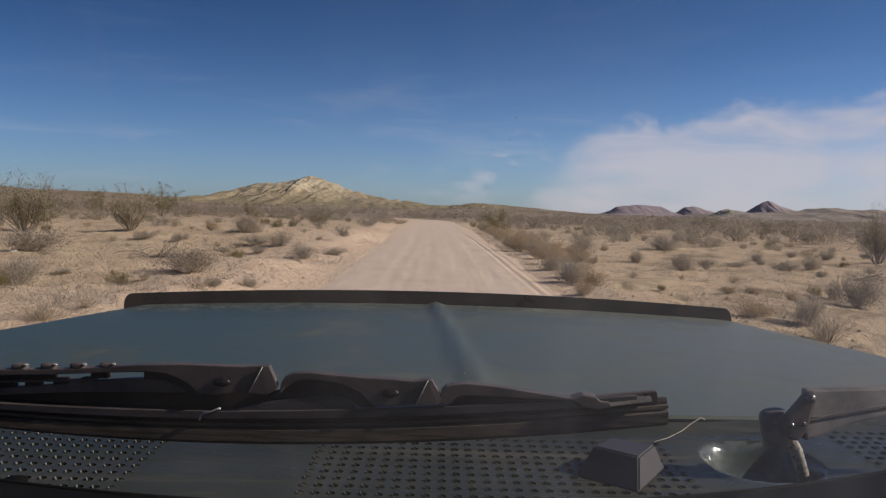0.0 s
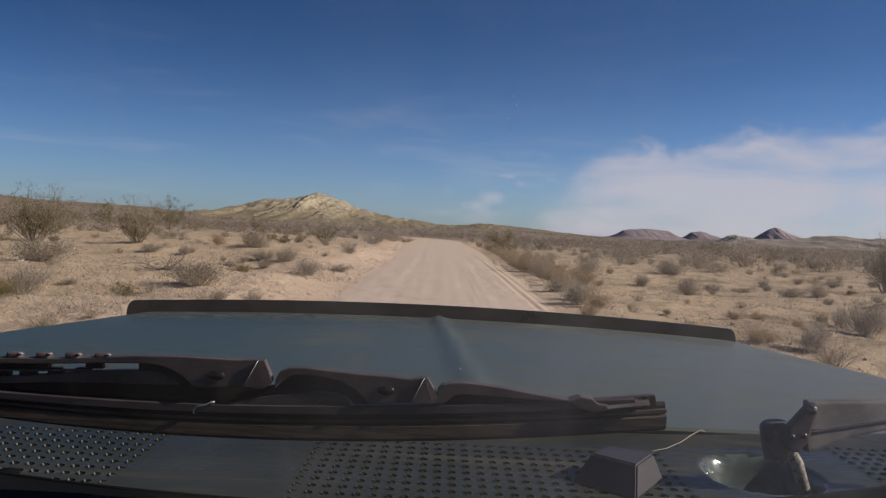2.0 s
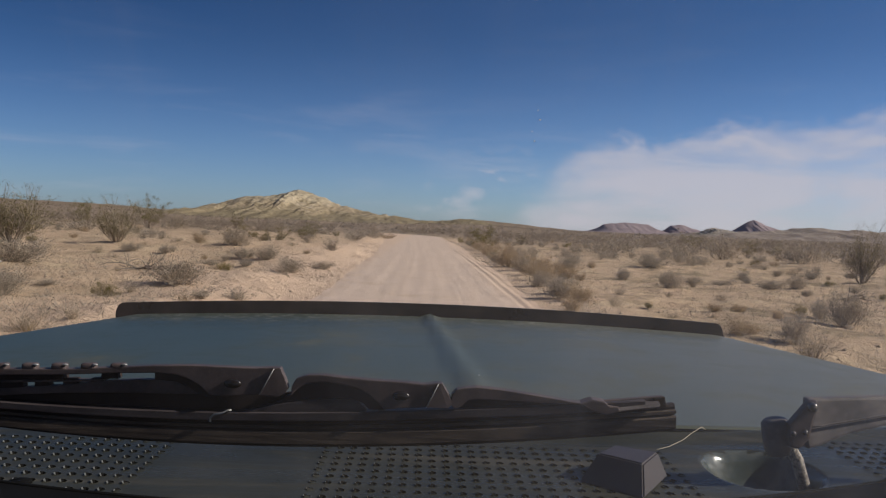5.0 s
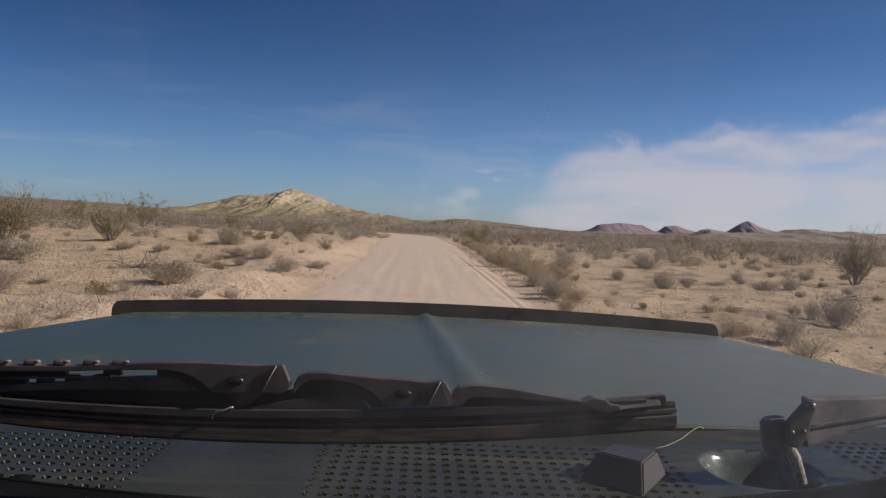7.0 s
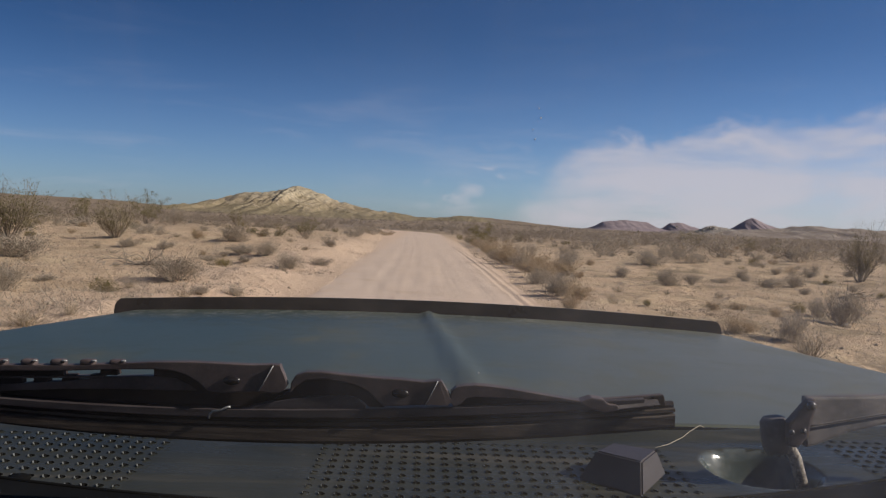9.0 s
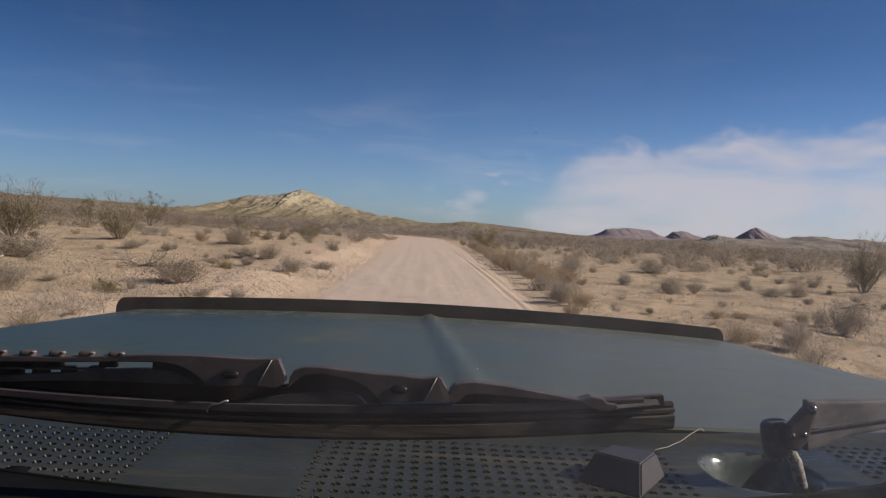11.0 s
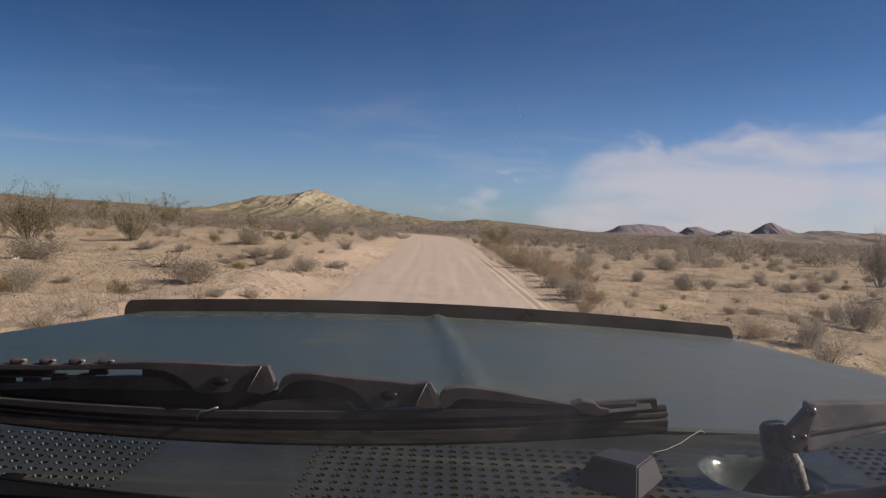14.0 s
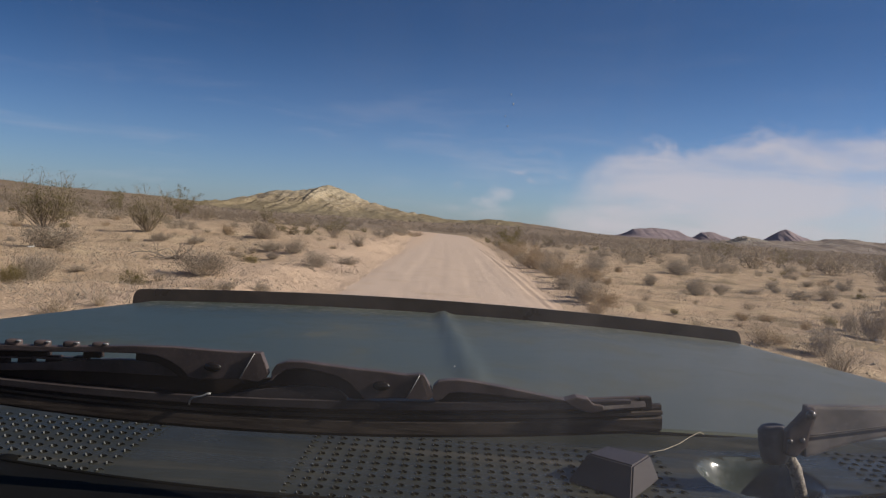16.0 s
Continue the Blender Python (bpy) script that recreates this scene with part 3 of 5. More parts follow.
def make_hills():
    make_hill("badland_hill", "pale yellowish eroded clay hill with shrubs on its flanks",
              (-176, -165, -153, -145, -130, -124, -110, -98, -90.5, -84, -74, -64, -49, -33, -16, 4), (1.2, 4.5, 8.0, 10.7, 14.8, 16.2, 17.6, 20.4, 23.0, 22.0, 17.9, 13.4, 9.7, 7.3, 4.9, 0),
              560, 190, 90, M["clay"], 0.8, 0.34, 3, 260, 130)
    make_hill("clay_ridge", "low pale clay ridge behind the scrub", (-56, -37, -28, -19, -7, 0, 7, 19, 26, 33, 42, 57), (1.5, 6.4, 7.9, 6.8, 4.8, 4.9, 4.6, 6.2, 7.1, 7.4, 6.7, 3.0),
              640, 60, 60, M["clay"], 0.3, 0.4, 11, 160, 50)
    make_hill("brown_slope", "long brown scrub-covered slope falling away", (-10, 16, 36, 46, 62, 82, 103, 124, 139, 160), (0.5, 4.1, 7.5, 7.5, 6.6, 5.0, 3.2, 1.8, 1.0, 0),
              700, 120, 90, M["slope"], 0.35, 0.2, 71, 160, 50)
    make_hill("mesa_hill", "distant dark flat-topped lava mesa", (640, 707, 731, 751, 786, 846, 906, 943, 962, 980, 1004, 1060), (-4, 3, 19, 33, 40, 46, 43.5, 40, 29, 19, 9, -4),
              3400, 300, 300, M["lava"], 1.4, 0.16, 17, 130, 40)
    make_hill("butte_hill", "distant dark rounded lava butte", (985, 1007, 1025, 1039, 1075, 1099, 1124, 1172, 1230), (1, 9, 28, 40, 46, 42.5, 33.6, 21, 7),
              3400, 200, 200, M["lava"], 1.0, 0.16, 23, 100, 40)
    make_hill("cone_hill", "distant dark cone-shaped volcanic hill", (1290, 1351, 1392, 1416, 1436, 1459, 1492, 1556, 1589, 1650), (5, 30, 60, 74, 81, 74, 58, 39, 32, 18),
              3500, 260, 260, M["lava"], 1.0, 0.13, 29, 120, 40)
    make_hill("knoll_hill", "distant small dark knoll", (1470, 1513, 1532, 1549, 1573, 1610, 1700), (16, 33.6, 42.6, 43.3, 39.4, 29, 10),
              3350, 160, 160, M["lava"], 1.2, 0.25, 31, 70, 30)
    make_hill("foothills", "brown eroded badland foothills", (262, 307, 317, 345, 371, 406, 422, 442, 468, 481, 507, 525, 571, 650, 900), (0, 4.2, 6.0, 7.6, 8.0, 11.2, 13.6, 14.8, 14.6, 15.0, 14.6, 14.6, 16.2, 19, 10),
              900, 190, 160, M["badland"], 1.5, 0.5, 37, 240, 80)
    make_hill("clay_knoll", "pale eroded clay knoll below the dark cone", (290, 301, 308, 315, 322, 331, 340, 354), (0, 5.6, 9.4, 10.8, 9.6, 9.0, 6.8, 0),
              875, 60, 40, M["rock"], 0.5, 0.28, 53, 80, 30)
    make_hill("far_ridge", "long low brown ridge on the skyline", (-800, -440, -409, -377, -330, -303, -260, -234, -200), (18, 13.5, 12.0, 10.6, 9.8, 8.4, 7.2, 5.2, 1.0),
              760, 180, 120, M["slope"], 0.8, 0.3, 43, 150, 40)


def make_outcrop():
    bm = bmesh.new()
    rnd = random.Random(4)
    for i in range(7):
        m = Matrix.Translation((rnd.uniform(-6, 6), rnd.uniform(-3, 3), rnd.uniform(2, 6))) @ Matrix.Diagonal((rnd.uniform(2, 4), 3.0, rnd.uniform(3, 6.5), 1))
        bmesh.ops.create_icosphere(bm, subdivisions=3, radius=1.0, matrix=m)
    for v in bm.verts:
        v.co += Vector(noise.noise_vector(v.co * 0.35)) * 1.3
    rock = new("rock_outcrop")
    rock.location = (311, 860, float(terrain(311, 860)) - 2.0)
    part("boulder", bm, M["rock"], rock, smooth=False)
    tagged(rock, "pale weathered rock outcrop on a low rise", "rock")


make_ground()
make_road()
make_hills()
make_outcrop()

# ---- shrubs ----


def tube_data(pts, r0, r1, verts, faces):
    """A three-sided tapering twig through pts, added to verts and faces."""
    n = len(pts)
    start = len(verts)
    d = np.array(pts[-1]) - np.array(pts[0])
    s = np.cross(d, (0.3, 0.5, 0.81))
    s = s / (np.linalg.norm(s) + 1e-9)
    u = np.cross(d, s)
    u = u / (np.linalg.norm(u) + 1e-9)
    for i, p in enumerate(pts):
        r = r0 + (r1 - r0) * i / (n - 1)
        for k in range(3):
            a = 2.094 * k
            verts.append(np.array(p) + (s * math.cos(a) + u * math.sin(a)) * r)
    for i in range(n - 1):
        for k in range(3):
            a, b = start + i * 3 + k, start + i * 3 + (k + 1) % 3
            faces.append((a, b, b + 3, a + 3))


def sliver(p, d, length, width, g, verts, faces):
    """A small folded leaf or twig end."""
    s = np.cross(d, g)
    s = s / (np.linalg.norm(s) + 1e-9) * width * 0.5
    b = len(verts)
    verts.extend([p, p + d * length * 0.5 + s, p + d * length, p + d * length * 0.5 - s + np.cross(s, d) * 0.4])
    faces.append((b, b + 1, b + 2, b + 3))


def shrub_mesh(kind, seed, far=False):
    """Stems and foliage of a shrub one metre high and about as wide: (verts, faces) twice."""
    g = np.random.default_rng(seed)
    sv, sf, fv, ff = [], [], [], []
    spec = {"dome": (60, 0.85, 0.62, 3, 62, 0.070, 0.0085), "creosote": (26, 0.60, 0.78, 10, 300, 0.022, 0.0088),
            "round": (36, 0.75, 0.70, 7, 150, 0.032, 0.011), "tuft": (60, 0.70, 0.75, 2, 10, 0.13, 0.008)}[kind]
    stems, lean, reach, forks, leaf_n, leaf_len, leaf_w = spec
    if far:
        stems, forks, leaf_n, leaf_w = max(8, stems // 2), 2, int(leaf_n * 0.72), leaf_w * 1.7
    lobes = g.uniform(0.70, 1.12, 7)
    for i in range(stems):
        az = g.uniform(0, 2 * math.pi)
        tilt = lean * g.uniform(0.05, 1.0) ** 0.6 * 1.25
        lobe = np.interp(az, np.linspace(0, 2 * math.pi, 8), np.append(lobes, lobes[0]))
        ln = reach * lobe * g.uniform(0.75, 1.1) * (1.25 if kind == "creosote" else 1.05)
        d0 = np.array([math.cos(az) * math.sin(tilt), math.sin(az) * math.sin(tilt), math.cos(tilt)])
        pts, p, d = [], np.array([d0[0], d0[1], 0]) * 0.06 - np.array([0, 0, 0.06]), d0.copy()
        n = 5
        for j in range(n):
            pts.append(p.copy())
            d = d + g.normal(0, 0.16, 3) + np.array([0, 0, 0.10])
            d /= np.linalg.norm(d)
            p = p + d * ln / (n - 1)
        r = 0.011 if kind == "creosote" else 0.0045
        tube_data(pts, r, r * 0.35, sv, sf)
        ends = [(np.array(pts[j]), 0.35) for j in (2, 3, 4)]
        for q in range(forks):
            j = g.integers(1, n - 1)
            t = g.uniform(0, 1)
            q0 = np.array(pts[j]) * (1 - t) + np.array(pts[j + 1]) * t
            e = d0 * 0.5 + g.normal(0, 0.55, 3) + np.array([0, 0, 0.35])
            e /= np.linalg.norm(e)
            fl = ln * g.uniform(0.22, 0.5)
            mid = q0 + e * fl * 0.5 + g.normal(0, 0.02, 3)
            tip = q0 + e * fl + np.array([0, 0, 0.04])
            tube_data([q0, mid, tip], r * 0.45, r * 0.18, sv, sf)
            ends.append((mid, 0.2))
            ends.append((tip, 0.25))
        for q in range(leaf_n):
            c, spread = ends[g.integers(0, len(ends))]
            pos = c + np.clip(g.normal(0, {"tuft": 0.03, "dome": 0.05}.get(kind, 0.036), 3), -0.08, 0.08)
            if pos[2] < 0.03:
                pos[2] = 0.03 + abs(g.normal(0, 0.03))
            e = g.normal(0, 0.6, 3) + np.array([0, 0, 0.55]) + d0 * 0.4
            e /= np.linalg.norm(e)
            sliver(pos, e, leaf_len * g.uniform(0.6, 1.5), leaf_w * g.uniform(0.7, 1.4), g.normal(0, 1, 3), fv, ff)
    sv, fv = np.array(sv), np.array(fv)
    tall, wide = np.percentile(fv[:, 2], 97), np.percentile(np.hypot(fv[:, 0], fv[:, 1]), 92)
    unit = np.array([0.5 / wide, 0.5 / wide, 1 / tall])
    return (sv * unit, sf), (fv * unit, ff)


LOOKS = {
    "dome": ("dome", "bark", "grey_leaf", "dry_shrub", "low rounded dry grey-tan desert shrub on sand", "shrub"),
    "creosote": ("creosote", "bark", "olive_leaf", "creosote_bush", "tall open creosote bush with grey stems and olive leaves", "bush"),
    "gold": ("round", "bark", "gold_leaf", "green_bush", "dense yellow-green bush at the edge of the track", "bush"),
    "rust": ("dome", "straw_twigs", "rust_leaf", "brown_shrub", "low rust-brown dry shrub beside the track", "shrub"),
    "tuft": ("tuft", "straw_twigs", "grey_leaf", "grass_tuft", "small tuft of dry straw-coloured grass", "grass tuft"),
}
SHRUBS = {}


def shrub(look_name, variant, x, y, height, width, turn):
    """One shrub standing on the ground; alike ones share their meshes."""
    form, bark, leaf, name, label, category = LOOKS[look_name]
    far = y > 30
    key = (look_name, variant, far)
    m = pose(x, y, float(terrain(x, y)) - 0.01, 0, 0, turn)
    size = (width, width, height * 0.88)
    if key not in SHRUBS:
        stems, foliage = shrub_mesh(form, variant * 17 + sum(map(ord, look_name)), far)
        top = tagged(new(name), label, category, group="desert shrubs")
        mesh_object("stem_cluster", *stems, M[bark], top, "thin bare woody stems")
        mesh_object("foliage", *foliage, M[leaf], top, "sparse small dry leaves")
        top.matrix_basis = m @ Matrix.Diagonal((*size, 1))
        SHRUBS[key] = top
        return top
    top = copy_thing(SHRUBS[key], m)
    top.scale = size
    return top


# landmark shrubs: x, y, height, width
TALL = ((-21.4, 50.8, 1.98, 2.2), (-10.9, 28.3, 1.55, 1.6), (-20.5, 59.2, 2.56, 3.2), (-15.2, 29.5, 2.0, 2.8), (-6.9, 44.5, 1.1, 1.9), (13.2, 23.9, 1.75, 1.2), (21.4, 63.5, 1.74, 2.5), (-6.8, 35.5, 0.85, 1.7))
LOW = ((-3.99, 12.9, 0.47, 0.90), (-3.22, 19.1, 0.41, 0.70), (-2.7, 20.7, 0.24, 0.56), (-3.4, 28.6, 0.39, 0.61), (-4.4, 22.0, 0.44, 0.7), (-5.1, 22.4, 0.32, 0.79), (-6.6, 27.7, 0.68, 1.21), (-19.8, 62.7, 1.5, 2.5),
       (-8.6, 17.0, 0.58, 1.32), (-5.7, 10.8, 0.42, 0.60), (-5.6, 11.9, 0.12, 0.38), (-2.67, 11.4, 0.18, 0.34), (-9.0, 24.4, 0.30, 0.66), (-7.8, 23.9, 0.28, 0.44), (-14.8, 43.7, 0.47, 1.9), (-20.0, 46.7, 0.77, 2.0),
       (-5.7, 21.1, 0.20, 0.57), (-4.4, 48.0, 0.73, 1.5), (-4.0, 59.7, 0.77, 1.9))
LOW_RIGHT = ((13.2, 42.0, 1.10, 2.6), (16.6, 44.5, 1.35, 3.0), (19.6, 41.5, 1.20, 2.8), (10.0, 45.0, 0.95, 2.4), (22.8, 43.0, 1.25, 2.9), (12.0, 50.0, 1.15, 3.0), (2.50, 14.8, 0.50, 0.62), (5.8, 23.4, 0.39, 0.46), (8.2, 28.7, 0.56, 1.3), (5.9, 19.2, 0.47, 0.72), (7.4, 22.1, 0.27, 0.66), (10.8, 32.1, 0.51, 1.0), (8.1, 21.8, 0.19, 0.74), (8.8, 20.2, 0.28, 0.79),
             (9.8, 20.9, 0.39, 0.56), (12.9, 26.5, 0.29, 0.6), (6.47, 12.1, 0.59, 0.66), (4.53, 9.7, 0.45, 0.48), (6.85, 13.7, 0.37, 0.35), (5.6, 31.1, 0.49, 0.97), (8.8, 38.3, 0.52, 1.25))
RUST = ((2.7, 26.1, 0.72, 1.07), (3.5, 25.0, 0.60, 1.03), (3.8, 21.7, 0.50, 0.80), (2.75, 14.2, 0.39, 0.64), (3.0, 38.1, 0.71, 1.13), (2.3, 12.5, 0.27, 0.34), (4.16, 10.3, 0.24, 0.48), (-3.3, 66.6, 0.58, 1.4))
GOLD = ((4.6, 66.5, 1.5, 2.3), (3.4, 45.0, 0.9, 1.3))
TUFT = ((-3.34, 7.6, 0.21, 0.24), (-3.42, 6.9, 0.26, 0.58), (4.23, 8.55, 0.36, 0.54), (5.3, 17.3, 0.12, 0.24), (-7.8, 15.8, 0.17, 0.34), (-6.4, 19.8, 0.14, 0.42), (4.7, 12.9, 0.11, 0.22))


def make_shrubs():
    rnd = random.Random(12)
    taken = []

    def plant(kind, x, y, h, w):
        shrub(kind, rnd.randrange(4 if kind == "dome" else 3), x, y, h, w, rnd.uniform(0, 360))
        taken.append((x, y, w * 0.5))

    for kind, rows in (("creosote", TALL), ("dome", LOW), ("dome", LOW_RIGHT), ("rust", RUST), ("gold", GOLD), ("tuft", TUFT)):
        for x, y, h, w in rows:
            plant(kind, x, y, h, w)
    # a ragged row along the verge
    for i in range(24):
        y = 16.0 + i * 1.9 + rnd.uniform(-0.5, 0.5)
        x = float(road_centre(y) + road_half(y)) + rnd.uniform(0.45, 1.15)
        if not any((x - a) ** 2 + (y - b) ** 2 < (c * 0.7 + 0.2) ** 2 for a, b, c in taken):
            h = rnd.uniform(0.32, 0.58)
            plant(rnd.choice(("dome", "rust", "rust", "dome", "gold")), x, y, h, h * rnd.uniform(1.2, 1.7))
    count = tries = 0
    while count < 260 and tries < 6000:
        tries += 1
        y = 19 + 58 * rnd.random() ** 0.75
        x = rnd.uniform(-0.70, 0.70) * (y + 2)
        off = x - float(road_centre(y))
        if -3.6 < off < 3.2 or (y < 27 and rnd.random() < 0.6):
            continue
        q = rnd.random()
        kind = "dome" if q < 0.62 else "creosote" if q < 0.68 and y > 34 else "rust" if q < 0.80 else "gold" if q < 0.86 else "tuft"
        h = {"dome": rnd.uniform(0.25, 0.62), "creosote": rnd.uniform(0.9, 1.5), "rust": rnd.uniform(0.25, 0.5), "gold": rnd.uniform(0.3, 0.6), "tuft": rnd.uniform(0.15, 0.3)}[kind]
        w = h * rnd.uniform(1.1, 1.8) if kind != "creosote" else h * rnd.uniform(0.9, 1.3)
        if any((x - a) ** 2 + (y - b) ** 2 < (c + w * 0.6) ** 2 for a, b, c in taken):
            continue
        plant(kind, x, y, h, w)
        count += 1
    count = 0
    while count < 85:
        y = 9 + 24 * rnd.random()
        x = rnd.uniform(-0.74, 0.70) * (y + 2)
        if -2.9 < x - float(road_centre(y)) < 2.5 or any((x - a) ** 2 + (y - b) ** 2 < (c + 0.2) ** 2 for a, b, c in taken):
            continue
        kind = rnd.choice(("tuft", "tuft", "dome", "gold", "rust"))
        h = rnd.uniform(0.10, 0.26)
        plant(kind, x, y, h, h * rnd.uniform(1.2, 2.2))
        count += 1


def make_far_scrub(name, n, y0, y1, blades, seed, size, keep):
    """Scrub too far off to be told apart."""
    g = np.random.default_rng(seed)
    y = y0 + (y1 - y0) * g.random(n * 3) ** 0.75
    x = g.uniform(-0.85, 0.85, n * 3) * y
    ok = (np.abs(x - road_centre(np.minimum(y, 110))) > 3.2) & (fbm(x * 0.03, y * 0.03, seed, 3) + g.normal(0, 0.35, n * 3) > keep)
    x, y = x[ok][:n], y[ok][:n]
    n = len(x)
    z = terrain(x, y)
    h = np.minimum(size * np.exp(g.normal(0, 0.5, n)), 1.0)
    c = np.stack([x, y, z], -1)[:, None, :]
    az, t = g.uniform(0, 6.2832, (n, blades)), g.uniform(0, 1, (n, blades)) ** 0.55
    el = g.uniform(0.05, 1.55, (n, blades))
    wide = h[:, None] * g.uniform(0.8, 1.6, (n, 1))
    pos = c + np.stack([np.cos(az) * np.cos(el) * t * wide, np.sin(az) * np.cos(el) * t * wide, np.sin(el) * t * h[:, None] + 0.02], -1)
    d = g.normal(0, 1, (n, blades, 3)) + np.array([0, 0, 1.3])
    d /= np.linalg.norm(d, axis=-1, keepdims=True)
    s = np.cross(d, g.normal(0, 1, (n, blades, 3)))
    s /= np.linalg.norm(s, axis=-1, keepdims=True)
    ln = 0.05 + 0.13 * h[:, None, None] if blades > 60 else 0.38 * h[:, None, None]
    w = ln * (0.26 if blades > 60 else 0.42)
    quad = np.stack([pos - d * ln * 0.3, pos + s * w * 0.5 + d * ln * 0.2, pos + d * ln * 0.7, pos - s * w * 0.5 + d * ln * 0.2], 2).reshape(-1, 3)
    me = bpy.data.meshes.new(name)
    me.vertices.add(len(quad))
    me.vertices.foreach_set("co", quad.astype(np.float32).ravel())
    me.loops.add(len(quad))
    me.loops.foreach_set("vertex_index", np.arange(len(quad), dtype=np.int32))
    me.polygons.add(len(quad) // 4)
    me.polygons.foreach_set("loop_start", np.arange(0, len(quad), 4, dtype=np.int32))
    me.update(calc_edges=True)
    me.materials.append(M["far_leaf"])
    tagged(new(name, me), "dense brown-olive desert scrub covering the plain", "scrub", kind="stuff")


make_shrubs()
make_far_scrub("middle_scrub", 1700, 60, 170, 180, 5, 0.55, -0.75)
make_far_scrub("far_scrub", 7800, 165, 640, 26, 6, 0.45, -0.9)


def make_pebbles():
    g = np.random.default_rng(9)
    verts, faces = [], []
    for i in range(2600):
        y = 8 + 30 * g.random() ** 1.2
        x = g.uniform(-0.75, 0.75) * y
        if abs(x - float(road_centre(y))) < 1.7:
            continue
        s = 0.012 + 0.03 * g.random() ** 3
        z = float(terrain(x, y))
        b = len(verts)
        for dx, dy, dz in ((1, 0, 0), (-1, 0, 0), (0, 1, 0), (0, -1, 0), (0, 0, 0.8), (0, 0, -0.5)):
            verts.append((x + dx * s * g.uniform(0.7, 1.3), y + dy * s * g.uniform(0.7, 1.3), z + dz * s))
        for q in ((0, 2, 4), (2, 1, 4), (1, 3, 4), (3, 0, 4), (2, 0, 5), (1, 2, 5), (3, 1, 5), (0, 3, 5)):
            faces.append(tuple(b + k for k in q))
    tagged(mesh_object("pebbles", verts, faces, M["stone"]), "small scattered stones lying on the sand", "pebbles", kind="stuff")


make_pebbles()


def make_dry_grass():
    """Stubble and litter of dry grass on the open sand."""
    g = np.random.default_rng(21)
    n, blades = 5200, 9
    y = 8.0 + 44 * g.random(n) ** 1.2
    x = g.uniform(-0.78, 0.74, n) * y
    ok = (np.abs(x - road_centre(y)) > 2.3) & (fbm(x * 0.25, y * 0.25, 61, 3) > -0.25)
    x, y = x[ok], y[ok]
    n = len(x)
    spread = g.uniform(0.05, 0.22, (n, 1, 1))
    pos = np.stack([x, y, terrain(x, y) - 0.004], -1)[:, None, :] + g.normal(0, 1, (n, blades, 3)) * spread * np.array([1, 1, 0])
    pos[..., 2] = terrain(pos[..., 0], pos[..., 1]) - 0.004
    d = g.normal(0, 0.9, (n, blades, 3)) + np.array([0, 0, 0.35])
    d[..., 2] = np.abs(d[..., 2])
    d /= np.linalg.norm(d, axis=-1, keepdims=True)
    s = np.cross(d, g.normal(0, 1, (n, blades, 3)))
    s /= np.linalg.norm(s, axis=-1, keepdims=True)
    ln, w = g.uniform(0.04, 0.14, (n, blades, 1)), 0.0032
    quad = np.stack([pos - s * w, pos + s * w, pos + d * ln + s * w * 0.3, pos + d * ln - s * w * 0.3], 2).reshape(-1, 3)
    me = bpy.data.meshes.new("dry_grass")
    me.from_pydata(quad.tolist(), [], np.arange(len(quad)).reshape(-1, 4).tolist())
    me.materials.append(M["grey_leaf"])
    tagged(new("dry_grass", me), "short dry straw-coloured grass scattered on the sand", "dry grass", kind="stuff")


make_dry_grass()


def make_dead_branch(x, y, seed, limbs, reach):
    """Grey fallen branches with bare forked limbs."""
    g = np.random.default_rng(seed)
    branch = tagged(new("dead_branch"), "bleached grey dead branch lying on the sand", "branch")
    branch.location = (x, y, float(terrain(x, y)) + 0.015)
    for k in range(limbs):
        verts, faces = [], []
        a, ln = g.uniform(-0.5, 0.5) + (math.pi if k % 3 == 0 else 0), g.uniform(0.5, 1.1) * reach
        q = np.array([g.uniform(-0.25, 0.25), g.uniform(-0.1, 0.1), 0.02])
        d = np.array([math.cos(a), math.sin(a) * 0.5, g.uniform(0.1, 0.55)])
        pts = []
        for j in range(6):
            pts.append(q.copy())
            d = d + g.normal(0, 0.22, 3) - np.array([0, 0, 0.13])
            d /= np.linalg.norm(d)
            q = q + d * ln / 5
            q[2] = max(q[2], 0.02)
        thick = 0.022 if k < 7 else 0.010
        tube_data(pts, thick, thick * 0.3, verts, faces)
        for _ in range(4):
            j = g.integers(1, 5)
            e = d + g.normal(0, 0.6, 3) + np.array([0, 0, 0.4])
            e /= np.linalg.norm(e)
            tube_data([pts[j], pts[j] + e * 0.16, pts[j] + e * 0.3 + g.normal(0, 0.03, 3)], 0.009, 0.003, verts, faces)
        mesh_object("limb", verts, faces, M["bark"], branch)


make_dead_branch(9.4, 17.5, 33, 6, 0.6)
make_dead_branch(-5.4, 15.4, 34, 14, 0.8)


def make_loose_stone(x, y, size):
    """A brown stone lying alone on the sand."""
    bm = bmesh.new()
    bmesh.ops.create_icosphere(bm, subdivisions=3, radius=1.0, matrix=Matrix.Diagonal((size, size * 0.7, size * 0.55, 1)))
    for v in bm.verts:
        v.co += Vector(noise.noise_vector(v.co * 6.0)) * size * 0.28
    rock = tagged(new("loose_stone"), "rust-brown loose stone lying on the sand", "stone")
    rock.location = (x, y, float(terrain(x, y)) + size * 0.3)
    part("stone_body", bm, M["stone"], rock, smooth=False)


make_loose_stone(6.40, 11.9, 0.085)


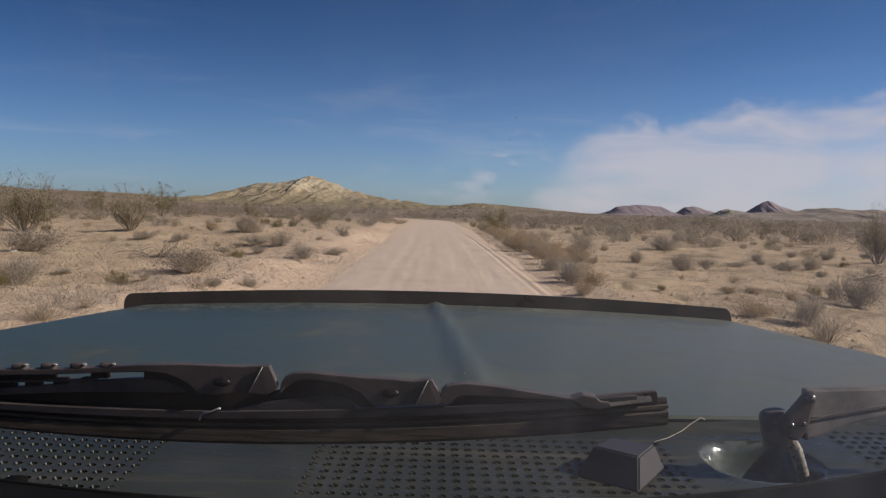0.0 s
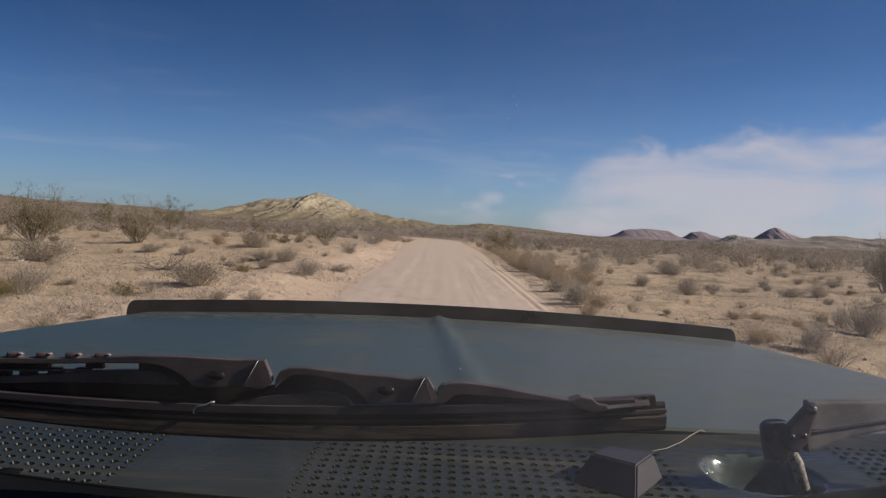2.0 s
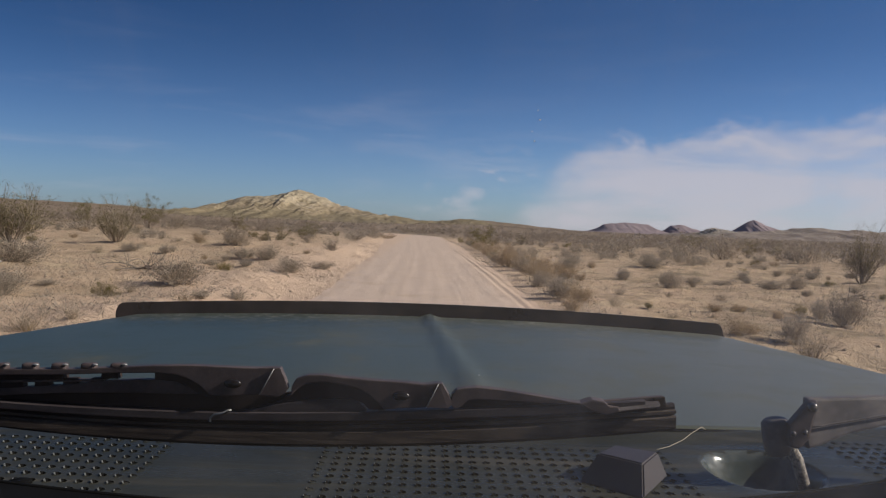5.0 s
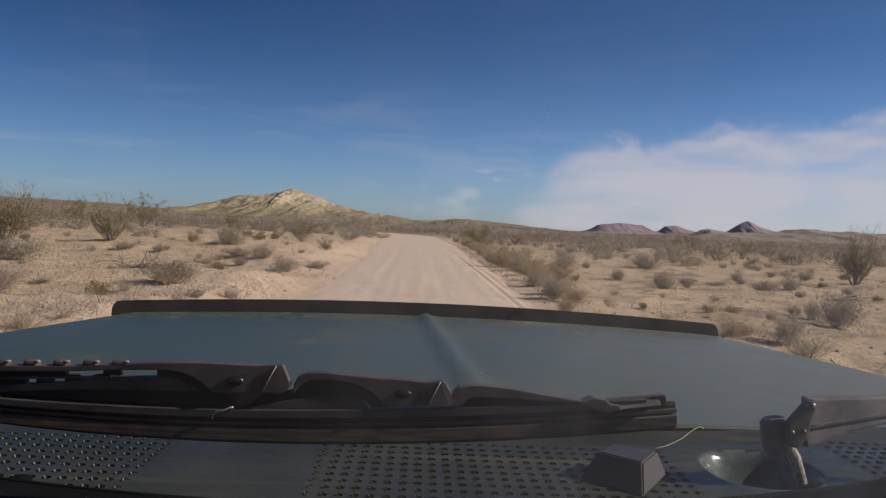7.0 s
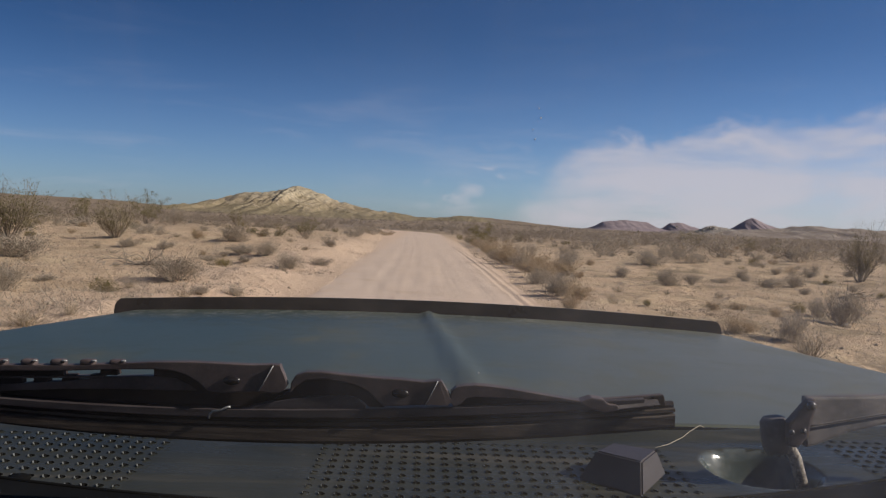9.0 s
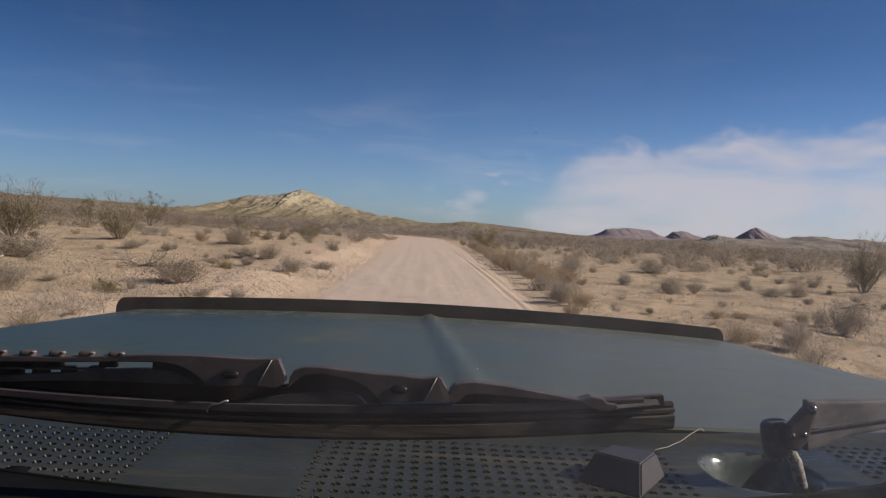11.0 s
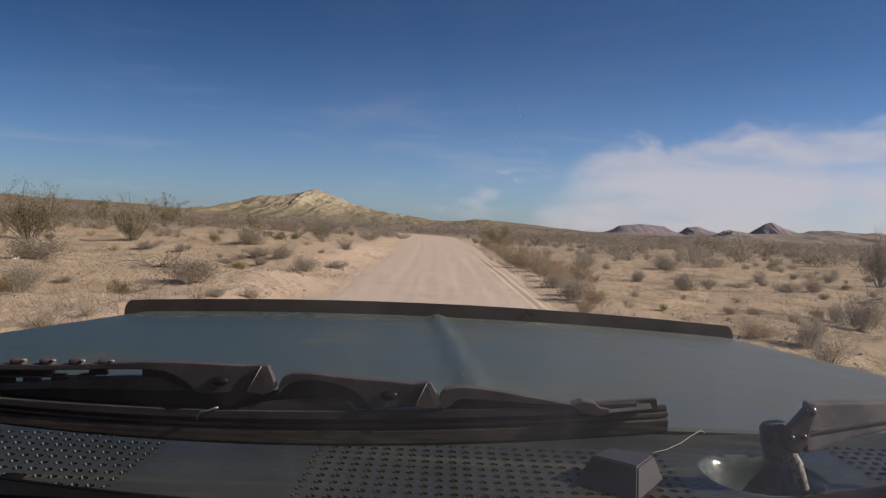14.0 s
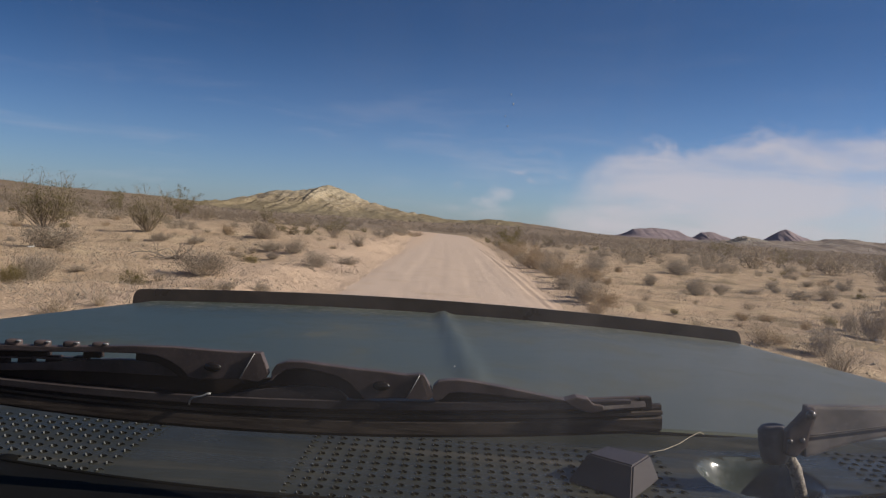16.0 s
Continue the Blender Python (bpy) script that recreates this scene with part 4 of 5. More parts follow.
def make_litter(x, y, size):
    """A crumpled scrap of white plastic."""
    g = np.random.default_rng(77)
    bm = bmesh.new()
    bmesh.ops.create_grid(bm, x_segments=6, y_segments=5, size=size)
    for v in bm.verts:
        v.co += Vector(g.normal(0, size * 0.16, 3)) + Vector((0, 0, abs(math.sin(v.co.x * 40)) * size * 0.5))
    solid = [f for f in bm.faces]
    bmesh.ops.solidify(bm, geom=solid, thickness=0.002)
    scrap = tagged(new("litter_scrap"), "crumpled scrap of white plastic lying on the sand", "litter")
    scrap.location = (x, y, float(terrain(x, y)) + size * 0.35)
    part("sheet", bm, M["speck"], scrap, smooth=False)


make_litter(-8.6, 16.2, 0.05)

# ---- the car whose bonnet lies before the camera ----


def hood_half(y):
    return np.minimum(0.655 + 0.19 * (1.65 - np.asarray(y, float)), 0.775)


def hood_height(x, y):
    """Height of the bonnet's skin: crowned, falling to the front, with one pressed ridge along its middle."""
    x, y = np.asarray(x, float), np.asarray(y, float)
    z = 1.111 + (1.64 - y) * 0.028 - 0.045 * x ** 2
    ridge = x - (-0.003 + (1.62 - y) * 0.052)
    z = z + 0.0070 * np.exp(-(ridge / np.where(ridge < 0, 0.0085, 0.0135)) ** 2) * step(y, 0.68, 0.80)
    edge = np.clip((np.abs(x) - (hood_half(y) - 0.07)) / 0.07, 0, 1)
    z = z - 0.028 * edge ** 2.5
    return z - 0.045 * np.clip((y - 1.640) / 0.06, 0, 1.2) ** 2


def hood_rear(x):
    return 0.652 + 0.32 * np.asarray(x, float) ** 2


def rounded_box(bm, size, centre, bevel=0.003, turn=None):
    m = Matrix.Translation(centre) @ (turn or Matrix()) @ Matrix.Diagonal((*size, 1))
    made = bmesh.ops.create_cube(bm, size=1.0, matrix=m)
    edges = list({e for v in made["verts"] for e in v.link_edges})
    bmesh.ops.bevel(bm, geom=edges, offset=bevel, segments=2, affect="EDGES", profile=0.6)


def extruded(outline, y, depth, bevel=0.0012):
    """A plate of the given outline in x and z, depth thick along y, with rounded edges."""
    bm = bmesh.new()
    face = bm.faces.new([bm.verts.new((x, y - depth / 2, z)) for x, z in outline])
    made = bmesh.ops.extrude_face_region(bm, geom=[face])
    bmesh.ops.translate(bm, vec=(0, depth, 0), verts=[v for v in made["geom"] if isinstance(v, bmesh.types.BMVert)])
    bmesh.ops.recalc_face_normals(bm, faces=bm.faces)
    bmesh.ops.bevel(bm, geom=list(bm.edges), offset=bevel, segments=2, affect="EDGES", profile=0.6)
    return bm


def sweep(path, section, closed=True):
    """A strip: the section (points in y and z) carried along the path of (x, y, z)."""
    bm = bmesh.new()
    rings = [[bm.verts.new((x, y + a, z + b)) for a, b in section] for x, y, z in path]
    n = len(section)
    for p, q in zip(rings, rings[1:]):
        for i in range(n if closed else n - 1):
            j = (i + 1) % n
            bm.faces.new((p[i], p[j], q[j], q[i]))
    if closed:
        bm.faces.new(rings[0])
        bm.faces.new(rings[-1][::-1])
    return bm


def rod(points, radius, sides=10):
    """A round bar through the points."""
    bm = bmesh.new()
    rings = []
    for i, p in enumerate(points):
        p = Vector(p)
        d = (Vector(points[min(i + 1, len(points) - 1)]) - Vector(points[max(i - 1, 0)])).normalized()
        s = d.cross(Vector((0.2, 0.3, 0.93))).normalized()
        u = d.cross(s)
        rings.append([bm.verts.new(p + (s * math.cos(a) + u * math.sin(a)) * radius) for a in (6.2832 * k / sides for k in range(sides))])
    for p, q in zip(rings, rings[1:]):
        for i in range(sides):
            bm.faces.new((p[i], p[(i + 1) % sides], q[(i + 1) % sides], q[i]))
    bm.faces.new(rings[0])
    bm.faces.new(rings[-1][::-1])
    return bm


COWL = 1.130


def cowl_height(x, y):
    """The cowl panel: flat, dished round the wiper's spindle."""
    x, y = np.asarray(x, float), np.asarray(y, float)
    e = (np.abs((x - 0.241) / 0.044) ** 2.4 + np.abs((y - 0.578 - 0.10 * (x - 0.241)) / 0.048) ** 2.4) ** (1 / 2.4)
    rear = hood_rear(x)
    return COWL - 0.027 * (1 - step(e, 0.64, 1.0)) + 0.0048 * step(y, rear - 0.030, rear - 0.003)


VENTS = ((-0.496, -0.19, 0.4523, 0.606), (-0.0860, 0.185, 0.4523, 0.618), (0.322, 0.60, 0.500, 0.668))     # perforated stretches of the cowl


def make_vent(x0, x1, y0, y1, car):
    """A perforated panel: rows of punched holes, each with one raised lip; glint and shade are coloured in."""
    px, py = 0.0098, 0.0137
    verts, faces, deep, bare = [], [], [], []
    nx, ny = int((x1 - x0) / px), int((y1 - y0) / py)
    ring = [(math.cos(a), math.sin(a)) for a in (6.2832 * (k + 0.5) / 8 for k in range(8))]
    rnd = random.Random(int((x0 + 2) * 1000))
    for j in range(ny):
        for i in range(nx):
            cx, cy = x0 + (i + 0.5) * px, y0 + (j + 0.5) * py
            lift = float(cowl_height(cx, cy)) + 0.00015
            wear = rnd.uniform(0.6, 1.25)
            b = len(verts)
            verts += [(cx + u * px, cy + v * py, lift) for u, v in ((0.5, 0.5), (-0.5, 0.5), (-0.5, -0.5), (0.5, -0.5))]
            verts += [(cx - 0.0004 + u * 0.0032, cy + v * 0.0040, lift) for u, v in ring]
            # the lip: highest on the side away from the sun
            verts += [(cx + u * 0.0023, cy + v * 0.0030, lift + (0.0012 * wear if u < -0.8 else 0.0006 if u < 0 else 0.0002)) for u, v in ring]
            verts += [(cx + 0.0005 + u * 0.0016, cy + v * 0.0022, lift - 0.0022) for u, v in ring]
            outer = [b + 4 + k for k in range(8)]
            for c, pair in ((0, (0, 1)), (1, (2, 3)), (2, (4, 5)), (3, (6, 7))):
                faces.append((outer[pair[0]], b + c, outer[pair[1]]))
            for c in range(4):
                faces.append((b + c, b + (c + 1) % 4, outer[(2 * c + 2) % 8], outer[(2 * c + 1) % 8]))
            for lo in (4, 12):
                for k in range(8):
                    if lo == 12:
                        # sun-facing wall gets the glint colour, the others a near-black shade
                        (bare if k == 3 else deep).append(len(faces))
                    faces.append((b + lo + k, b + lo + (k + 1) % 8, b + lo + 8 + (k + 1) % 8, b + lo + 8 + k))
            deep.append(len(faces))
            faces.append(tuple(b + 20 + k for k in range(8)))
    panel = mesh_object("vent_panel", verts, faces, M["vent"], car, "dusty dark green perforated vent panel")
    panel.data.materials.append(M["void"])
    panel.data.materials.append(M["lip_glint"])
    # faces with the painted glint
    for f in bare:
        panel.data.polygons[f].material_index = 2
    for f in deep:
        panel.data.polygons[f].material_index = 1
    bm = bmesh.new()
    bm.from_mesh(panel.data)
    bmesh.ops.recalc_face_normals(bm, faces=bm.faces)
    bm.to_mesh(panel.data)
    bm.free()


BLADE_Y = 0.44
BLADE_X = np.linspace(-0.275, 0.1295, 46)


def blade_low(x):
    return 1.17819 + 0.06706 * x + 0.26394 * x ** 2 - 0.1571 * x ** 3


def blade_high(x):
    return 1.19871 + 0.06667 * x + 0.15983 * x ** 2 - 0.19849 * x ** 3


def blade_strip(a, b, front, depth, xs=BLADE_X):
    """A strip along the blade between two shares of its height, a rounded bar in section."""
    bm = bmesh.new()
    rings = []
    for x in xs:
        hi, lo = blade_high(x), blade_low(x)
        t, u = hi + (lo - hi) * a, hi + (lo - hi) * b
        e = (t - u) * 0.10
        y = BLADE_Y + front
        rings.append([bm.verts.new((x, q, z)) for q, z in ((y + 0.0008, t), (y, t - e), (y, u + e), (y + 0.0008, u), (y + depth, u), (y + depth, t))])
    for p, q in zip(rings, rings[1:]):
        for i in range(6):
            bm.faces.new((p[i], p[(i + 1) % 6], q[(i + 1) % 6], q[i]))
    bm.faces.new(rings[0])
    bm.faces.new(rings[-1][::-1])
    return bm


def vs_pair(corners, lift, i):
    return corners[i][0], BLADE_Y + lift[i] - 0.0002, corners[i][1]


def make_wiper(car):
    wiper = tagged(new("windscreen_wiper"), "black windscreen wiper with a dusty rubber blade")
    wiper.parent = car

    def plate(name, outline, front, depth, mat, label="", parent=wiper, bevel=0.0008):
        return part(name, extruded(outline, BLADE_Y + front + depth / 2, depth, bevel), M[mat], parent, label, smooth=False)

    # the blade, strip by strip from its rail down to the wiping edge
    part("blade_rail", blade_strip(0.0, 0.25, -0.0045, 0.009, BLADE_X[:44]), M["rail"], wiper, "grey-black rail of the blade", smooth=False)
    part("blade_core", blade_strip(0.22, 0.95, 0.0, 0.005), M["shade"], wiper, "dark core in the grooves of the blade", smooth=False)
    part("blade_rib", blade_strip(0.37, 0.48, -0.0030, 0.004), M["rubber"], wiper, "narrow rubber rib", smooth=False)
    part("rubber_blade", blade_strip(0.54, 0.93, -0.0036, 0.005), M["rubber"], wiper, "brownish dusty rubber wiping edge", smooth=False)
    part("wiping_lip", blade_strip(0.94, 1.0, -0.0015, 0.003), M["shade"], wiper, "dark lip of the blade", smooth=False)
    # levers
    plate("lever", [(-0.275, 1.2120), (-0.2413, 1.2129), (-0.2041, 1.2142), (-0.1793, 1.2162), (-0.1607, 1.2177), (-0.139, 1.2186), (-0.1172, 1.2183), (-0.1047, 1.2183), (-0.0954, 1.219), (-0.091, 1.2189), (-0.0883, 1.2133),
                            (-0.0862, 1.2078), (-0.088, 1.2049), (-0.0923, 1.2025), (-0.102, 1.2036), (-0.1213, 1.2021), (-0.1297, 1.2027), (-0.1339, 1.2069), (-0.1403, 1.2107), (-0.1481, 1.2132), (-0.1575, 1.2137), (-0.1808, 1.2127), (-0.2102, 1.2108), (-0.275, 1.2082)],
                  -0.005, 0.006, "plastic", "slotted black plastic wiper lever", bevel=0.0006)
    plate("lever", [(-0.0848, 1.2034), (-0.0844, 1.2091), (-0.0821, 1.2133), (-0.0765, 1.2154), (-0.0672, 1.2158), (-0.0547, 1.2148), (-0.039, 1.2139), (-0.0233, 1.2134), (-0.0108, 1.2125), (-0.0039, 1.2136), (-0.0017, 1.2134), (0.003, 1.2063),
                             (0.0047, 1.2023), (0.0023, 1.1997), (-0.0102, 1.1998), (-0.033, 1.1978), (-0.0369, 1.2014), (-0.0418, 1.2059), (-0.0497, 1.2094), (-0.0576, 1.2109), (-0.067, 1.2118), (-0.0763, 1.2107), (-0.0818, 1.207)],
                   -0.005, 0.007, "plastic", "arched black plastic wiper lever", bevel=0.0007)
    plate("lever", [(0.0035, 1.2016), (0.0039, 1.2076), (0.0066, 1.2103), (0.0112, 1.2114), (0.0175, 1.212), (0.0269, 1.2115), (0.0395, 1.2101), (0.0553, 1.208), (0.0711, 1.2058), (0.079, 1.2052), (0.0791, 1.2037), (0.0712, 1.2043),
                    (0.0492, 1.2046), (0.0303, 1.2053), (0.0178, 1.2054), (0.0128, 1.2045), (0.0092, 1.2009), (0.0058, 1.1995)],
          -0.005, 0.007, "plastic", "slim tapering black wiper lever", bevel=0.0005)
    for x, z in ((-0.1165, 1.2094), (-0.0240, 1.2058)):
        bm = bmesh.new()
        bmesh.ops.create_uvsphere(bm, u_segments=18, v_segments=10, radius=0.0042, matrix=Matrix.Translation((x, BLADE_Y - 0.0052, z)) @ Matrix.Diagonal((1.15, 0.45, 0.62, 1)))
        part("rivet", bm, M["gloss"], wiper, "dark shiny rivet head")
    # the folded tips of the two long levers: a facet turned aside, a bright rod drawing the worn, sunlit fold
    for corners in (((-0.1015, 1.2042), (-0.0941, 1.2186), (-0.0908, 1.2186), (-0.0864, 1.2078), (-0.0905, 1.2035)),
                    ((-0.0100, 1.2000), (-0.0036, 1.2134), (-0.0015, 1.2131), (0.0045, 1.2026), (0.0020, 1.1999))):
        tip = bmesh.new()
        lift = (-0.0057, -0.0057, -0.0054, -0.0051, -0.0053)
        vs = [tip.verts.new((a, BLADE_Y + d, c)) for (a, c), d in zip(corners, lift)] + [tip.verts.new((a, BLADE_Y + 0.001, c)) for a, c in corners]
        tip.faces.new(vs[:5])
        tip.faces.new(vs[:4:-1])
        for q in range(5):
            tip.faces.new((vs[q], vs[q + 5], vs[(q + 1) % 5 + 5], vs[(q + 1) % 5]))
        part("folded_tip", tip, M["plastic"], wiper, "faceted black plastic tip", smooth=False)
        pa, pb = vs_pair(corners, lift, 0), vs_pair(corners, lift, 1)
        part("worn_fold", rod([pa, [(u + v) / 2 for u, v in zip(pa, pb)], pb], 0.00028, 6), M["worn"], wiper, "bright rod drawing the worn, sunlit fold")
    # dark plates that draw the shade under the arches, and the parts lying in it
    plate("arch_lip", [(-0.1599, 1.2139), (-0.1481, 1.2134), (-0.1403, 1.2111), (-0.1339, 1.2072), (-0.129, 1.2027), (-0.1213, 1.2024), (-0.1253, 1.2005), (-0.1337, 1.2010), (-0.1401, 1.2056), (-0.148, 1.2090), (-0.1599, 1.2096)], -0.0030, 0.006, "shade", "dark plate standing in for the shade under the arch", bevel=0.0004)
    plate("arch_lip", [(-0.0946, 1.1986), (-0.0897, 1.2013), (-0.0848, 1.2042), (-0.0816, 1.2078), (-0.0762, 1.2112), (-0.067, 1.2123), (-0.0576, 1.2114), (-0.0496, 1.2099), (-0.0416, 1.2065), (-0.0367, 1.2019), (-0.0325, 1.1972), (-0.0414, 1.1971), (-0.0453, 1.2007), (-0.0504, 1.2027), (-0.0573, 1.2031), (-0.0729, 1.2021), (-0.0853, 1.2003)], -0.0030, 0.006, "shade", "dark plate standing in for the shade under the arch", bevel=0.0004)
    plate("arch_lip", [(0.0060, 1.1975), (0.0092, 1.2014), (0.0128, 1.2049), (0.0303, 1.2057), (0.0492, 1.2050), (0.0712, 1.2047), (0.0760, 1.2020), (0.04, 1.1990)], -0.0020, 0.004, "shade", "dark plate standing in for the shade under the lever", bevel=0.0004)
    plate("pressure_yoke", [(-0.1177, 1.1914), (-0.1069, 1.1947), (-0.0946, 1.198), (-0.0853, 1.1999), (-0.0729, 1.2017), (-0.0542, 1.2029), (-0.0485, 1.2019), (-0.043, 1.1974), (-0.0429, 1.1945)], -0.0034, 0.006, "rail", "dusty curved yoke under the lever", bevel=0.0005)
    plate("slot_bar", [(-0.275, 1.1990), (-0.2409, 1.2016), (-0.21, 1.2045), (-0.1899, 1.2072), (-0.1698, 1.2090), (-0.1511, 1.2093), (-0.1423, 1.2072), (-0.1337, 1.2022), (-0.1477, 1.2016), (-0.1788, 1.2012), (-0.2099, 1.2001), (-0.2408, 1.1978), (-0.275, 1.1950)], -0.0010, 0.005, "plastic", "smooth grey-black lower bar of the arm", bevel=0.0006)
    # dark sheet added for the shade in the gap behind the arm
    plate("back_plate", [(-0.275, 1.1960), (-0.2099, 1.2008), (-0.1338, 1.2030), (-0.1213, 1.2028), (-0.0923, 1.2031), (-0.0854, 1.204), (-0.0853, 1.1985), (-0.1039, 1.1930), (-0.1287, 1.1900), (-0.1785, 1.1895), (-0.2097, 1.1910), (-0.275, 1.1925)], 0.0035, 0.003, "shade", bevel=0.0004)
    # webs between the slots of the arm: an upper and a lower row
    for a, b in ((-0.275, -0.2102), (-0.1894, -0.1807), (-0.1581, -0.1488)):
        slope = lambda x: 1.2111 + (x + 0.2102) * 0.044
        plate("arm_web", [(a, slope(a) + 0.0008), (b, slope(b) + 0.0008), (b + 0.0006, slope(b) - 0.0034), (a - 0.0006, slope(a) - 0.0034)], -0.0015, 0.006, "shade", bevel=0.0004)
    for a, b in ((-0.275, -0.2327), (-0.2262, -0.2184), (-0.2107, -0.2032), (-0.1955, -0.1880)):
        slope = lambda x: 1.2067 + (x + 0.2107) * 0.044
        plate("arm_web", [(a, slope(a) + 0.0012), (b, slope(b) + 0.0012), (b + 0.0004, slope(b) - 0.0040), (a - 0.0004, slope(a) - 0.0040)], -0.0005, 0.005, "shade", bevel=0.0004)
    plate("slot_rail", [(-0.275, 1.2044), (-0.1880, 1.2083), (-0.1880, 1.2071), (-0.275, 1.2033)], -0.0012, 0.005, "plastic", bevel=0.0003)
    for k in range(6):
        x = -0.2560 + k * 0.0160
        bm = bmesh.new()
        rounded_box(bm, (0.0078, 0.006, 0.0040), (x - 0.004, BLADE_Y - 0.002, 1.2138 + (x + 0.2398) * 0.035), 0.0014)
        part("stud", bm, M["plastic"], wiper, "small rounded stud")
        # pale bead added to draw the glint on the stud
        bm = bmesh.new()
        bmesh.ops.create_uvsphere(bm, u_segments=10, v_segments=6, radius=0.0011, matrix=Matrix.Translation((x, BLADE_Y - 0.0045, 1.2153 + (x + 0.2398) * 0.035)) @ Matrix.Diagonal((1.4, 0.8, 0.55, 1)))
        part("stud_tip", bm, M["worn"], wiper, "bright bead standing in for the stud's glint")
    # the claw and the end of the spine
    plate("claw", [(0.0749, 1.2051), (0.082, 1.2076), (0.0884, 1.2069), (0.0913, 1.2045), (0.0964, 1.2041), (0.0975, 1.2013), (0.0903, 1.1994), (0.0824, 1.201), (0.0775, 1.2033)], -0.0065, 0.010, "plastic", "black claw gripping the spine", bevel=0.0008)
    strip = bmesh.new()
    ends = []
    for x, top, low in ((0.0955, 1.2050, 1.2018), (0.1080, 1.2066, 1.2036), (0.1195, 1.2080, 1.2052)):
        ends.append([strip.verts.new((x, BLADE_Y + d, z)) for d, z in ((-0.0062, low), (-0.0045, (top + low) / 2), (0.0010, top), (0.0030, low))])
    for p, q in zip(ends, ends[1:]):
        for i in range(4):
            strip.faces.new((p[i], p[(i + 1) % 4], q[(i + 1) % 4], q[i]))
    strip.faces.new(ends[0])
    strip.faces.new(ends[-1][::-1])
    part("end_strip", strip, M["cast"], wiper, "worn grey end of the spine", smooth=False)
    plate("spine_back", [(0.0880, 1.2060), (0.1225, 1.2099), (0.1240, 1.2035), (0.0900, 1.1990)], -0.0005, 0.004, "plastic", bevel=0.0005)
    plate("end_cap", [(0.1166, 1.2088), (0.1232, 1.2097), (0.1248, 1.2031), (0.1185, 1.2022)], -0.0015, 0.004, "shade", "dark end cap", bevel=0.0006)
    part("clip", rod([(-0.1283, BLADE_Y - 0.0052, 1.1880), (-0.1280, BLADE_Y - 0.0054, 1.1902), (-0.1262, BLADE_Y - 0.0056, 1.1921), (-0.1215, BLADE_Y - 0.0056, 1.1930), (-0.1185, BLADE_Y - 0.0056, 1.1946), (-0.1168, BLADE_Y - 0.0052, 1.1948)], 0.0006, 8), M["worn"], wiper, "small bent grey clip on the rail")


def make_wiper_arm(car):
    arm = tagged(new("wiper_arm"), "black cast wiper arm on a rough iron spindle")
    arm.parent = car
    part("spindle", rod([(0.2790, 0.580, 1.1000), (0.2708, 0.572, 1.1174), (0.2664, 0.570, 1.1290), (0.2624, 0.569, 1.1406), (0.2558, 0.566, 1.1490), (0.2510, 0.560, 1.1550)], 0.0044, 14), M["iron"], arm, "speckled rough iron spindle")
    knuckle = bmesh.new()
    rings, sides = [], 24
    for t, r in ((0.0, 0.0040), (0.03, 0.0072), (0.12, 0.0090), (0.5, 0.0094), (0.85, 0.0088), (1.0, 0.0076)):
        cx, cz = 0.2335 + 0.0045 * t, 1.1755 - 0.0245 * t
        rings.append([knuckle.verts.new((cx + r * math.cos(a), 0.5455 + r * 1.1 * math.sin(a), cz + 0.22 * r * math.cos(a))) for a in (6.2832 * k / sides for k in range(sides))])
    for p, q in zip(rings, rings[1:]):
        for k in range(sides):
            knuckle.faces.new((p[k], p[(k + 1) % sides], q[(k + 1) % sides], q[k]))
    knuckle.faces.new(rings[0])
    knuckle.faces.new(rings[-1][::-1])
    part("knuckle", knuckle, M["cast"], arm, "rounded black knuckle")
    bm = bmesh.new()
    rounded_box(bm, (0.010, 0.012, 0.013), (0.2450, 0.556, 1.1570), 0.003, Matrix.Rotation(radians(-14), 4, "Y"))
    part("collar", bm, M["cast"], arm, "dark collar beside the spindle")
    hinge = [(0.2425, 1.1725), (0.2475, 1.1785), (0.2525, 1.1848), (0.2560, 1.1885), (0.2610, 1.1900), (0.2625, 1.1865), (0.2590, 1.1750), (0.2570, 1.1630), (0.2500, 1.1550), (0.2430, 1.1565)]
    hinge = [(x * 0.981, 1.30 + (h - 1.30) * 0.981) for x, h in hinge]
    part("hinge_block", extruded(hinge, 0.5340, 0.008, 0.0020), M["plastic"], arm, "rounded hinge block of the arm", smooth=False)
    outline = [(0.2500, 1.1660), (0.2530, 1.1780), (0.2545, 1.1909), (0.2802, 1.1923), (0.3064, 1.1938), (0.4109, 1.1995), (0.4109, 1.1960), (0.3076, 1.1748), (0.2816, 1.1687), (0.2589, 1.1603), (0.2510, 1.1580)]
    lean = lambda z: 0.32 * (z - 1.165)      # the channel's face leans back
    channel = extruded(outline, 0.5375, 0.009, 0.0020)
    for v in channel.verts:
        v.co.y += lean(v.co.z)
    part("arm_channel", channel, M["cast"], arm, "dusty black channel-shaped arm", smooth=False)
    seam = [(0.2490 + 0.1430 * t, 0.5312 + lean(1.1718 + 0.0264 * t), 1.1718 + 0.0264 * t) for t in np.linspace(0, 1, 14)]
    part("arm_lip", rod(seam, 0.0007, 6), M["cast"], arm, "dusty rolled lip along the arm")
    for x, z, r in ((0.2521, 1.1874, 0.0034), (0.2398, 1.1690, 0.0020), (0.2478, 1.1702, 0.0020)):
        bm = bmesh.new()
        bmesh.ops.create_uvsphere(bm, u_segments=14, v_segments=8, radius=r, matrix=Matrix.Translation((x, 0.5290, z)) @ Matrix.Diagonal((1, 0.8, 1, 1)))
